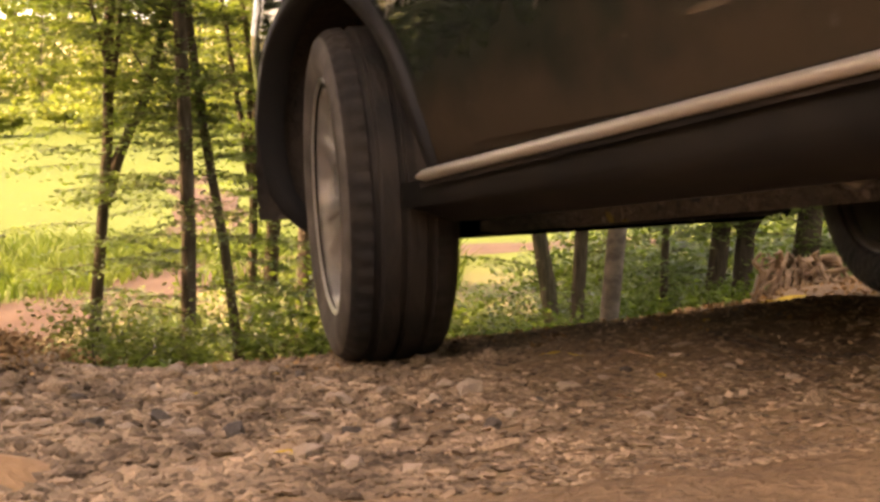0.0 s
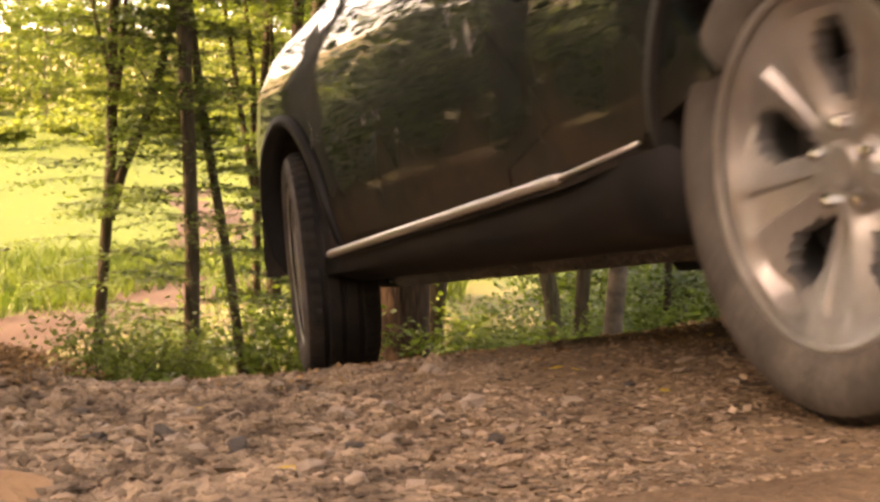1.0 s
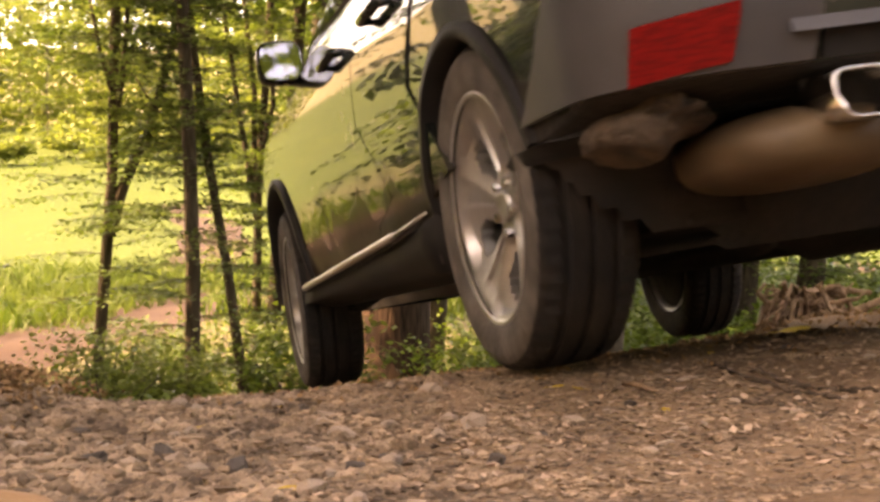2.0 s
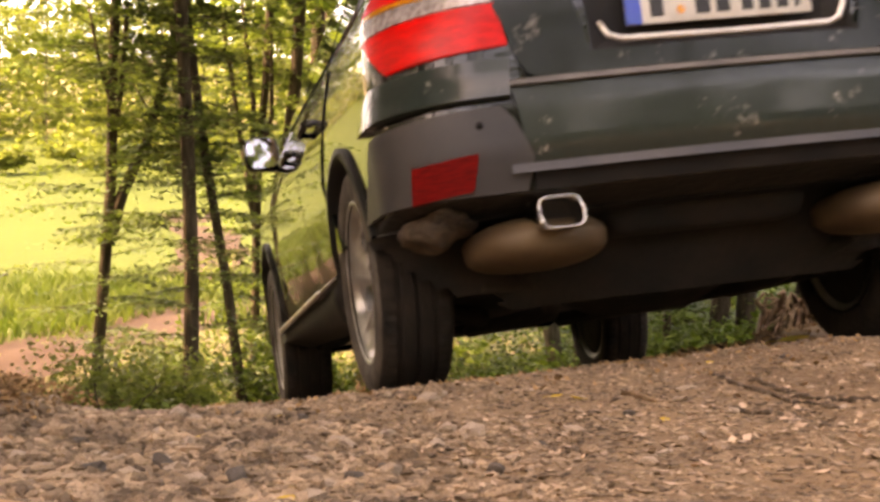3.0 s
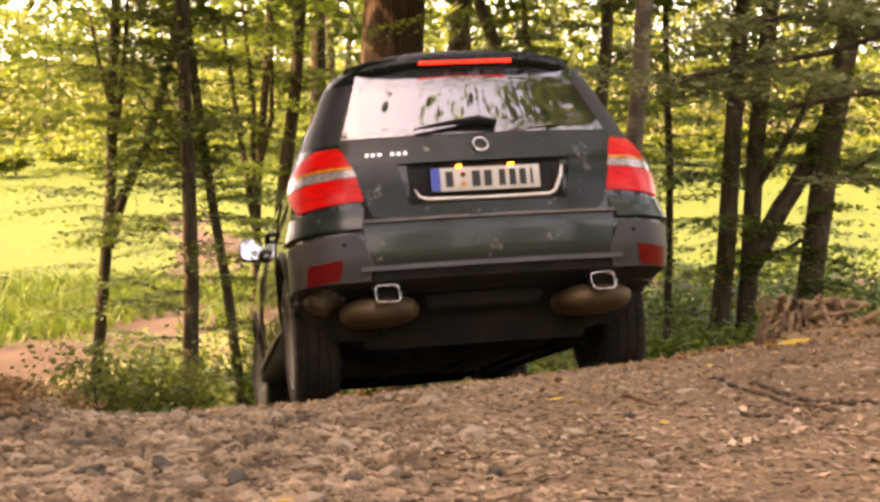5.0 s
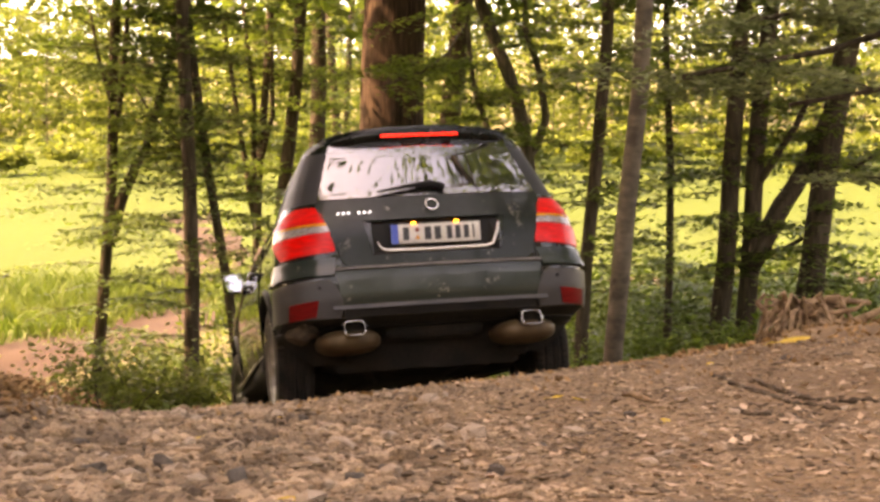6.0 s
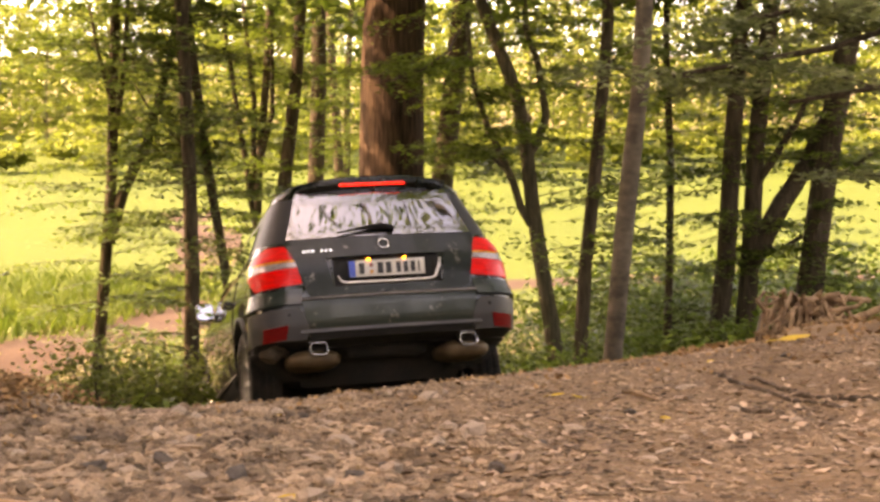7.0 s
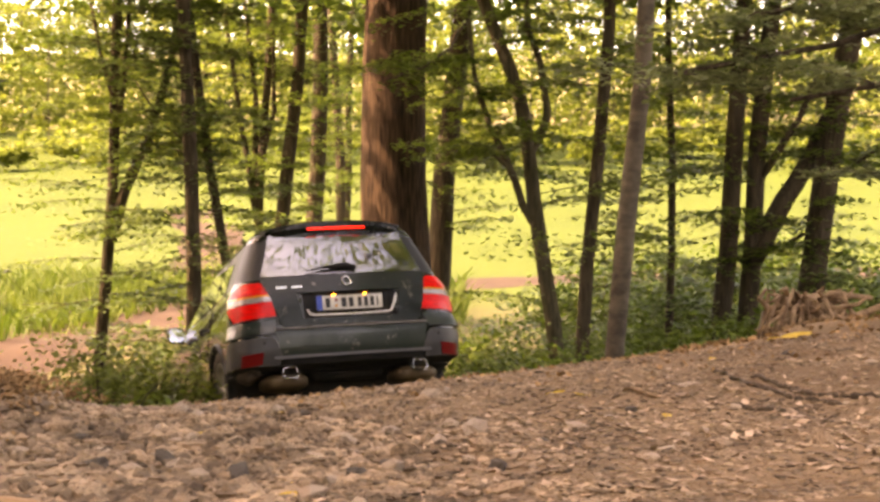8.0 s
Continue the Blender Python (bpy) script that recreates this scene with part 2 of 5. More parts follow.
def terrain(x, y):
    """Height of the ground: the track goes over a crest, down into a hollow, and a meadow rises beyond."""
    x, y = np.broadcast_arrays(np.asarray(x, float), np.asarray(y, float))
    z = soft_interp(y, [-60, -5, 0, 1.3, 2.0, 2.6, 3.2, 3.6, 4.5, 5.25, 6, 6.7, 8, 9, 10.4, 11.8, 14.4, 17, 20, 24, 32, 40, 60, 80, 110, 140, 300, 3000],
                    [-1.0, -0.3, -0.25, -0.25, -0.272, -0.288, -0.282, -0.300, -0.44, -0.52, -0.6, -0.69, -0.88, -1.03, -1.27,
                     -1.52, -2.05, -2.3, -2.2, -1.6, -1.1, -0.66, 1.2, 3.8, 8, 13, 40, 170], 0.3)
    d = x - left_rut(y)
    k = soft_interp(y, [0, 3.4, 5.5, 9, 14, 20, 26], [0.10, 0.10, 0.14, 0.06, 0.05, 0.03, 0.0])
    z = z + k * (2.6 * np.tanh(np.maximum(d, 0) / 2.6) - 1.6 * np.tanh(np.maximum(-d, 0) / 1.6))
    bank = np.clip((y - 5) / 2, 0, 1) * np.clip((30 - y) / 8, 0, 1)
    z = z + bank * 0.9 * np.tanh(np.maximum(x - 1.2, 0) * 0.14 / 0.9)
    z = z + 0.105 * np.exp(-((x + 0.98) / 0.32) ** 2 - ((y - 2.9) / 0.35) ** 2)
    return z + EYE
# ---- the ground ----
def spread(lo, hi, step, grow, far_lo, far_hi):
    mid = list(np.arange(lo, hi + 1e-6, step))
    up, dn, s = [hi], [lo], step
    while up[-1] < far_hi:
        s *= grow
        up.append(up[-1] + s)
    s = step
    while dn[-1] > far_lo:
        s *= grow
        dn.append(dn[-1] - s)
    return np.array(dn[:0:-1] + mid + up[1:])


def relief(x, y):
    """Small unevenness of the trodden, stony soil: clods, heaped soil, pitted edges; it fades with distance."""
    near = np.clip((14 - y) / 8, 0, 1) * np.clip((9 - np.abs(x)) / 5, 0, 1)
    rough = np.clip((0.15 - x) / 0.7, 0, 1) * np.clip((3.2 - y) / 0.8, 0, 1)
    z = near * (0.011 * wobble(x, y, 3.0, 3) + 0.007 * wobble(x, y, 20, 4, 3) + 0.0026 * wobble(x, y, 90, 5, 2))
    z = z + near * rough * (0.015 * wobble(x, y, 16, 6, 4) + 0.014 * wobble(x, y, 75, 7, 2))
    heap = np.clip((x - np.interp(y, [2.38, 2.48, 2.7, 2.9, 3.3], [0.86, 0.76, 0.68, 0.65, 0.62])) / 0.2, 0, 1) * np.clip((y - 2.45) / 0.2, 0, 1) * np.clip((4.3 - y) / 0.9, 0, 1)
    z = z + heap * (0.010 + 0.014 * wobble(x, y, 14, 15, 3) + 0.007 * wobble(x, y, 60, 16, 2))
    bank = np.exp(-((x - 1.55) / 0.5) ** 2 - ((y - 5.9) / 0.7) ** 2)
    z = z + bank * (0.05 + 0.03 * wobble(x, y, 9, 8, 3))
    return z + np.clip((y - 18) / 30, 0, 1) * 0.10 * wobble(x, y, 0.5, 9, 3)


def height(x, y):
    return terrain(x, y) + relief(x, y)


def build_ground():
    gx, gy = spread(-1.2, 1.3, 0.0095, 1.08, -900, 900), spread(1.75, 3.6, 0.0095, 1.06, -60, 2400)
    X, Y = np.meshgrid(gx, gy)
    Z = height(X, Y)
    nx, ny = len(gx), len(gy)
    i = np.arange(nx * ny).reshape(ny, nx)
    quads = np.stack([i[:-1, :-1], i[:-1, 1:], i[1:, 1:], i[1:, :-1]], -1).reshape(-1, 4)
    me = bpy.data.meshes.new("ground")
    me.vertices.add(nx * ny)
    me.vertices.foreach_set("co", np.stack([X, Y, Z], -1).ravel())
    me.loops.add(quads.size)
    me.loops.foreach_set("vertex_index", quads.ravel().astype(np.int32))
    me.polygons.add(len(quads))
    me.polygons.foreach_set("loop_start", np.arange(0, quads.size, 4, dtype=np.int32))
    me.update(calc_edges=True)
    me.shade_smooth()
    me.materials.append(SOIL)
    return tagged(new("ground", me), "grey-brown stony forest track over a crest, with a sunlit meadow beyond", "ground", kind="structure")


ground = build_ground()


def build_road(name, way, width, label):
    """A bare earth road laid over the land along way."""
    pts = [Vector((x, y, 0)) for x, y in way]
    line = []
    for a, b in zip(pts, pts[1:]):
        line += [a.lerp(b, k / 12) for k in range(12)]
    line.append(pts[-1])
    for _ in range(12):
        line = [line[0]] + [(line[i - 1] + line[i] * 2 + line[i + 1]) / 4 for i in range(1, len(line) - 1)] + [line[-1]]
    v, f, n = [], [], 11
    for i, p in enumerate(line):
        d = (line[min(i + 1, len(line) - 1)] - line[max(i - 1, 0)]).normalized()
        s = Vector((d.y, -d.x, 0))
        for k in range(n):
            u = 2 * k / (n - 1) - 1
            q = p + s * u * width / 2 * (1 + 0.12 * math.sin(i * 0.9 + (2 if u > 0 else 0)))
            v.append((q.x, q.y, float(height(q.x, q.y)) + 0.035 - 0.03 * abs(u) ** 3 - 0.03 * math.exp(-((abs(u) - 0.45) / 0.15) ** 2)))
    for i in range(len(line) - 1):
        for k in range(n - 1):
            f.append((i * n + k, i * n + k + 1, (i + 1) * n + k + 1, (i + 1) * n + k))
    return tagged(mesh_part(name, v, f, ROAD_DIRT, None, "", True), label, "road", kind="structure")


build_road("road", [(-14, 17.5), (-9, 20.5), (-6.4, 24), (-4.9, 29), (-2.2, 34), (2.4, 37.5), (12, 40), (30, 41)], 2.6, "pinkish bare earth road winding out of the hollow")
build_road("road_branch", [(-5.0, 29.5), (-6.2, 37), (-7.6, 50), (-11, 64)], 2.2, "pinkish bare earth track climbing into the meadow")


# ---- trees ----
def bent(a, b, n, rng, sway):
    a, b = Vector(a), Vector(b)
    out = []
    for i in range(n + 1):
        t = i / n
        s = math.sin(math.pi * t)
        out.append(a.lerp(b, t) + Vector((rng.uniform(-sway, sway) * s, rng.uniform(-sway, sway) * s, 0)))
    return out


def spray(rng, root, way, length, leaves, flat=0.06):
    """Leaves in a flat layered spray along a twig: returns the twig's line and the leaves' centres."""
    root, way = np.array(root), np.array(way) / np.linalg.norm(way)
    t = np.linspace(0, 1, 6)
    line = root + np.outer(t, way) * length + np.outer(t ** 2, [0, 0, -0.14 * length])
    side = np.cross(way, [0, 0, 1.0])
    side /= np.linalg.norm(side) + 1e-9
    u = rng.uniform(0.12, 1.03, leaves)
    w = rng.normal(0, 1, leaves) * 0.26 * length * (1.05 - 0.75 * np.abs(u - 0.45))
    c = root + np.outer(u, way) * length + np.outer(u ** 2, [0, 0, -0.14 * length]) + np.outer(w, side)
    c[:, 2] += rng.normal(0, flat * 0.35, leaves) - 0.12 * np.abs(w)
    return line, c


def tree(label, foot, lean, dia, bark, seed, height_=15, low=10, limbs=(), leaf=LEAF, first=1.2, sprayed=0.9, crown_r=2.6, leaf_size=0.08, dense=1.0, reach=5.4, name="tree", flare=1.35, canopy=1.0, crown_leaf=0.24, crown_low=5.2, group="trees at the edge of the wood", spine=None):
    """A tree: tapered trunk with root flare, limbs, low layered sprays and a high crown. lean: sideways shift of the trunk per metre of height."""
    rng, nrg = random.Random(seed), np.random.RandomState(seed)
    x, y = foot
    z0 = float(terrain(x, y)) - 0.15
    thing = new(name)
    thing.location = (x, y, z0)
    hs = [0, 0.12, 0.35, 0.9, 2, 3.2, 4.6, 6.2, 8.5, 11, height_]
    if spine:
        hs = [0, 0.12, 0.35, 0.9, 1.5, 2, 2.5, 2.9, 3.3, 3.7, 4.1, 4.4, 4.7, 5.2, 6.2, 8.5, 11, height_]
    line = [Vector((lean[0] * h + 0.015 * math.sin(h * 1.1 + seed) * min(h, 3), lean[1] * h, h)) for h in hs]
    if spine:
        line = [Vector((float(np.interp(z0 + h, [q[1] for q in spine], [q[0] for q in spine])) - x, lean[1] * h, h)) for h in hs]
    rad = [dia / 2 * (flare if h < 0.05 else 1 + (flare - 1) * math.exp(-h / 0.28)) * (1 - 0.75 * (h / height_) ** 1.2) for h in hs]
    bm = bmesh.new()
    tube(bm, line, rad, 14, 0.05, rng)
    part("trunk", bm, bark, thing)
    cents = []
    for pts, r in limbs:
        bm = bmesh.new()
        pl = [Vector(p) - Vector((x, y, z0)) for p in pts]
        fine = []
        for a, b in zip(pl, pl[1:]):
            fine += [a.lerp(b, k / 3) + Vector((rng.uniform(-1, 1), rng.uniform(-1, 1), 0)) * 0.012 for k in range(3)]
        fine.append(pl[-1])
        tube(bm, fine, [r * (1 - 0.55 * i / len(fine)) for i in range(len(fine))], 8, 0.05, rng)
        part("limb", bm, bark, thing)
        for k in range(int(5 * dense)):
            p = fine[rng.randint(len(fine) // 2, len(fine) - 1)]
            a = rng.uniform(0, 2 * math.pi)
            cents.append(spray(nrg, p, (math.cos(a), math.sin(a), rng.uniform(-0.1, 0.25)), sprayed * rng.uniform(0.6, 1.2), int(100 * dense)))

    def on_trunk(h):
        i = max(k for k in range(len(hs)) if hs[k] <= h)
        j = min(i + 1, len(hs) - 1)
        return line[i].lerp(line[j], (h - hs[i]) / max(hs[j] - hs[i], 1e-6))

    for k in range(low):
        h = first + (reach - first) * ((k + rng.random()) / max(low, 1)) ** 0.8
        a = rng.uniform(0, 2 * math.pi)
        p = on_trunk(h)
        ln, cc = spray(nrg, p, (math.cos(a), math.sin(a), rng.uniform(-0.05, 0.30)), sprayed * rng.uniform(0.8, 1.9), int(110 * dense))
        cents.append((ln, cc))
    for ln, _ in cents:
        bm = bmesh.new()
        tube(bm, ln, np.linspace(0.007, 0.002, len(ln)), 4)
        part("branch", bm, bark, thing)
    if cents:
        tagged(leaf_mesh("foliage", np.concatenate([c for _, c in cents]), leaf_size, leaf, thing, rng=nrg, tilt=0.30), kind="stuff")
    if canopy:
        bm, c = bmesh.new(), []
        for k in range(9):
            h = 5.4 + (height_ - 6.0) * (k + 0.5) / 9
            a, r = rng.uniform(0, 2 * math.pi), crown_r * (1.1 - 0.55 * k / 9)
            p = on_trunk(h)
            e = p + Vector((math.cos(a) * r, math.sin(a) * r, 0.35 * r))
            tube(bm, bent(p, e, 4, rng, 0.1), [0.045, 0.036, 0.027, 0.018, 0.008], 6)
        part("crown_branch", bm, bark, thing)
        n = int(1000 * canopy)
        h = nrg.uniform(crown_low, height_ + 0.6, n)
        r = crown_r * np.sqrt(nrg.uniform(0, 1, n)) * (1.15 - 0.6 * (h - crown_low) / (height_ - 4.6)) * (0.8 + 0.3 * np.sin(h * 2.1))
        a = nrg.uniform(0, 2 * math.pi, n)
        c = np.stack([np.interp(h, hs, [p.x for p in line]) + r * np.cos(a), np.interp(h, hs, [p.y for p in line]) + r * np.sin(a), h], 1)
        c += 0.18 * np.sin(c[:, ::-1] * 3.1)
        tagged(leaf_mesh("crown", c, crown_leaf, leaf, thing, rng=nrg, tilt=0.6, aspect=0.8), kind="stuff")
    return tagged(thing, label, "tree", group)


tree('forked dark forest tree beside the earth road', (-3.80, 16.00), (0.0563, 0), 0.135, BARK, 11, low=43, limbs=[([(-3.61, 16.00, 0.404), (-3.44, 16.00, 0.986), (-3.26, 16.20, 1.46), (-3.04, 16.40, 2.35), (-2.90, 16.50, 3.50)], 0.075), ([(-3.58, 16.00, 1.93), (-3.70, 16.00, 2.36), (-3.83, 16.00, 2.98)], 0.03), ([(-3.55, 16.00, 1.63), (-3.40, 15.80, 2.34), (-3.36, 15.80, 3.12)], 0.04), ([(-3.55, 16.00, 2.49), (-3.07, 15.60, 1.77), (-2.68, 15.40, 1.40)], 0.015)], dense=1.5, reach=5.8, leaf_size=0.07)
tree('slender dark-barked forest tree with thin layered sprays', (-2.54, 15.00), (-0.0109, 0), 0.161, BARK, 12, low=51, first=0.9, leaf=LEAF_SHADE_TINT, canopy=2.0, dense=1.4, leaf_size=0.07)
tree('slender dark forest tree with a leaning trunk', (-2.07, 16.00), (-0.134, 0), 0.116, BARK, 13, low=36, leaf=LEAF_SHADE_TINT, canopy=2.0, dense=1.3, leaf_size=0.07)
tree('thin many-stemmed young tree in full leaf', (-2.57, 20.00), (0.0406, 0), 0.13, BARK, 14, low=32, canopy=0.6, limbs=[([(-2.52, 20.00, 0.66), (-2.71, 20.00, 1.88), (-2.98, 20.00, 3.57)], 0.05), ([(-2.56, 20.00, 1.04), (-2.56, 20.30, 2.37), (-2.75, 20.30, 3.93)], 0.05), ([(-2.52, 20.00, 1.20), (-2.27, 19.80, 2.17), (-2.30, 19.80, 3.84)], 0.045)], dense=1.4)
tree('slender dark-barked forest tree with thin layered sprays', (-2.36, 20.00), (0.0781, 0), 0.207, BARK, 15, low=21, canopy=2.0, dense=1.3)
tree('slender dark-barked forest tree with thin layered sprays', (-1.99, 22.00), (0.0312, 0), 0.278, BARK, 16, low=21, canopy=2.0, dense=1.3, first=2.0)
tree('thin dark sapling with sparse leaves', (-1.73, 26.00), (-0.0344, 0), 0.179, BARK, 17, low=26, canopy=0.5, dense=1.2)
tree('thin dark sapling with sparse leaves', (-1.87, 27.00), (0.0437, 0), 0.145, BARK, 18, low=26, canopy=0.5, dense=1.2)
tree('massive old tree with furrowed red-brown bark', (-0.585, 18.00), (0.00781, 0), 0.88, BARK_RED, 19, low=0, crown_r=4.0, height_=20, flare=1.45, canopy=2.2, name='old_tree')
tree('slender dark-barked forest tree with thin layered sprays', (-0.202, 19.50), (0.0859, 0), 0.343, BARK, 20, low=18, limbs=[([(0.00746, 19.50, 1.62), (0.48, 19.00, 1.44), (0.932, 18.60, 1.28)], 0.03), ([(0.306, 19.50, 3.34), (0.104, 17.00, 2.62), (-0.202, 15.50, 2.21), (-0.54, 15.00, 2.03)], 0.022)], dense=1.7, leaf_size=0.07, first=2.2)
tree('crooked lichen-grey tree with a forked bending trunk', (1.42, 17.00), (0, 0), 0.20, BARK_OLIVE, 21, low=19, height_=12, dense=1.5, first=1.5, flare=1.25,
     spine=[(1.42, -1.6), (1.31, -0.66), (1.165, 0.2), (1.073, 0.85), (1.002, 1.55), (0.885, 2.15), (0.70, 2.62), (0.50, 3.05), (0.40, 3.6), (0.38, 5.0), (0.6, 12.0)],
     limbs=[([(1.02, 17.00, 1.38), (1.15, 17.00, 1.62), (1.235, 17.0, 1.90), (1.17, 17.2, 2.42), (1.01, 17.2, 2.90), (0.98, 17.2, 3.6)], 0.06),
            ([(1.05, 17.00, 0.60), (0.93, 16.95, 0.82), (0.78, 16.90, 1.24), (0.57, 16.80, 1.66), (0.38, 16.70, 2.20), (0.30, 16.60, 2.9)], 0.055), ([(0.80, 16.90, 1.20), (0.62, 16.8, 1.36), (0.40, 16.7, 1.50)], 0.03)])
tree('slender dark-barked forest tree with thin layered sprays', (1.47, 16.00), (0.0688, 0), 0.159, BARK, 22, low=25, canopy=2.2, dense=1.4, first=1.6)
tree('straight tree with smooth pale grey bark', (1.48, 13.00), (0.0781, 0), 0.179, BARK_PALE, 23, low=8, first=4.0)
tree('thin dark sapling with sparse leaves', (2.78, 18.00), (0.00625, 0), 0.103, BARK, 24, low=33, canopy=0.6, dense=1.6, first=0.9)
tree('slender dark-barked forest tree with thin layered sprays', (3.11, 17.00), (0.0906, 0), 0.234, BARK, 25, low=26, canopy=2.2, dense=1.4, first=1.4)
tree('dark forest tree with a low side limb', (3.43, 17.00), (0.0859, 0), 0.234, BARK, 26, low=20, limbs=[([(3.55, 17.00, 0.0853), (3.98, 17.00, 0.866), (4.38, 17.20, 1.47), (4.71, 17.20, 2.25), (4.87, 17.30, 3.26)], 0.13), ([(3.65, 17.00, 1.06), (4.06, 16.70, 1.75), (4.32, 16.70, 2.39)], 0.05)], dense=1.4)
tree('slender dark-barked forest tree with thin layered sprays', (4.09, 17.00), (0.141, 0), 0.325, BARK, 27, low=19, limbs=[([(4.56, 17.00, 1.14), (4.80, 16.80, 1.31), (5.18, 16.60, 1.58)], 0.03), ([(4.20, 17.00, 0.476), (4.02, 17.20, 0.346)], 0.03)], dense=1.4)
# a belt of sunlit young trees along the far edge of the meadow
frng = random.Random(61)
for k in range(30):
    y = frng.uniform(94, 112)
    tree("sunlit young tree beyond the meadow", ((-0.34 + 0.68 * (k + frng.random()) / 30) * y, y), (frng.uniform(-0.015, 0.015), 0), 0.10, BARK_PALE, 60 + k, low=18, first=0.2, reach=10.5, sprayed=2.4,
         leaf_size=0.32, leaf=LEAF_LIT_TINT, dense=0.8, height_=12, canopy=0.35, crown_low=1.2, crown_leaf=0.4, crown_r=2.6, group="sunlit trees beyond the meadow")
# trees added out of view, beside and behind the camera, to shade the track
for k, (x, y, d) in enumerate([(6.5, 6, 0.4), (7.5, 12, 0.35), (-6, 9, 0.35), (-6.8, 3, 0.4), (6.5, -6, 0.4), (-5, -7, 0.35), (9, 20, 0.4), (5.5, -13, 0.4), (0.8, -11, 0.3), (3.2, -8, 0.3), (9, -1, 0.35), (-9.5, -2, 0.35),
                               (7.4, 17, 0.3), (-4.9, 6.6, 0.3), (-5.6, 12.0, 0.3), (-9, 7, 0.35), (-10, 11, 0.35), (-13, 5, 0.35), (-5.6, 0.2, 0.3), (-9.8, 3.2, 0.35), (-11.5, 0.5, 0.35), (-12.5, 8.5, 0.35), (-7.6, 5.6, 0.3), (-6.6, 8.0, 0.25), (-8.4, -0.6, 0.3), (-7.4, 1.6, 0.3), (-4.8, 2.3, 0.25)]):
    tree("tall dark-barked tree added out of view to shade the track", (x, y), (0.01, 0), d, BARK, 90 + k, low=14 if x < 0 and y > 2 else 0, first=0.8, sprayed=1.3, leaf_size=0.11, crown_r=3.7, height_=17, canopy=1.2 if y < 0 else 4.2 if x < 0 else 2.8, crown_leaf=0.28, crown_low=3.0 if x < -7 and y > 0 else 4.6, leaf=LEAF_SHADE_TINT, group="trees round the track")
# crowns added overhead, out of view, for the rear window to reflect
tree("tall forest tree whose airy crown reaches over the track", (4.3, 1.9), (-0.05, 0), 0.3, BARK, 130, low=0, crown_r=4.3, height_=16, canopy=0.8, crown_leaf=0.22, crown_low=5.5, group="trees round the track")
tree("tall forest tree whose airy crown reaches over the track", (-3.5, 0.3), (0.04, 0), 0.3, BARK, 131, low=0, crown_r=4.0, height_=16, canopy=0.6, crown_leaf=0.22, crown_low=5.5, group="trees round the track")
tree("tall forest tree whose airy crown reaches over the track", (3.7, 7.2), (-0.10, 0), 0.28, BARK, 132, low=0, crown_r=4.2, height_=16, canopy=1.5, crown_leaf=0.14, crown_low=6.5, group="trees round the track")
tree("tall forest tree whose airy crown reaches over the track", (-4.0, 9.2), (0.10, 0), 0.28, BARK, 133, low=0, crown_r=4.0, height_=16, canopy=1.5, crown_leaf=0.14, crown_low=6.5, group="trees round the track")
# overhanging boughs
tree("forest tree with long boughs hanging over the track", (4.5, 9.8), (-0.01, 0), 0.28, BARK, 120, low=0, height_=14, dense=1.9, sprayed=0.85, leaf_size=0.065, canopy=0.3, leaf=LEAF_SKY_TINT,
     limbs=[([(4.5, 9.8, 2.3), (3.4, 9.4, 1.9), (2.4, 9.0, 1.55), (1.4, 8.8, 1.35)], 0.03), ([(4.5, 9.8, 2.0), (3.6, 9.0, 1.55), (2.8, 8.6, 1.3), (2.0, 8.4, 1.15)], 0.025),
            ([(4.5, 9.8, 2.8), (3.5, 9.6, 2.3), (2.6, 9.4, 1.9), (1.9, 9.2, 1.75)], 0.028), ([(4.5, 9.8, 1.3), (3.7, 9.6, 1.0), (3.1, 9.5, 0.75)], 0.02)], group="trees round the track")


# ---- undergrowth, grass and the far woods ----
def bush(x, y, size, seed, leaf=HERB, n=520, leaf_size=0.085, tall=1.0):
    """A low leafy shrub: arching stems with leaves in layered tufts."""
    rng, nrg = random.Random(seed), np.random.RandomState(seed)
    z = float(terrain(x, y)) - 0.03
    thing = new("bush")
    thing.location = (x, y, z)
    cents = []
    for k in range(9):
        a, r = rng.uniform(0, 2 * math.pi), size * rng.uniform(0.25, 0.75)
        tip = Vector((math.cos(a) * r, math.sin(a) * r, size * tall * rng.uniform(0.55, 1.15)))
        bm = bmesh.new()
        tube(bm, bent((0, 0, 0), tip, 4, rng, 0.05), [0.012, 0.010, 0.008, 0.006, 0.003], 5)
        part("stem", bm, BARK, thing)
        for j in range(3):
            p = tip * (0.5 + 0.25 * j)
            a2 = rng.uniform(0, 2 * math.pi)
            cents.append(spray(nrg, p, (math.cos(a2), math.sin(a2), rng.uniform(-0.1, 0.5)), size * rng.uniform(0.4, 0.8), n // 27, 0.25)[1])
    tagged(leaf_mesh("foliage", np.concatenate(cents), leaf_size, leaf, thing, rng=nrg, tilt=0.6), kind="stuff")
    return tagged(thing, "leafy green shrub of the woodland undergrowth", "bush", "undergrowth shrubs")


prng = random.Random(5)
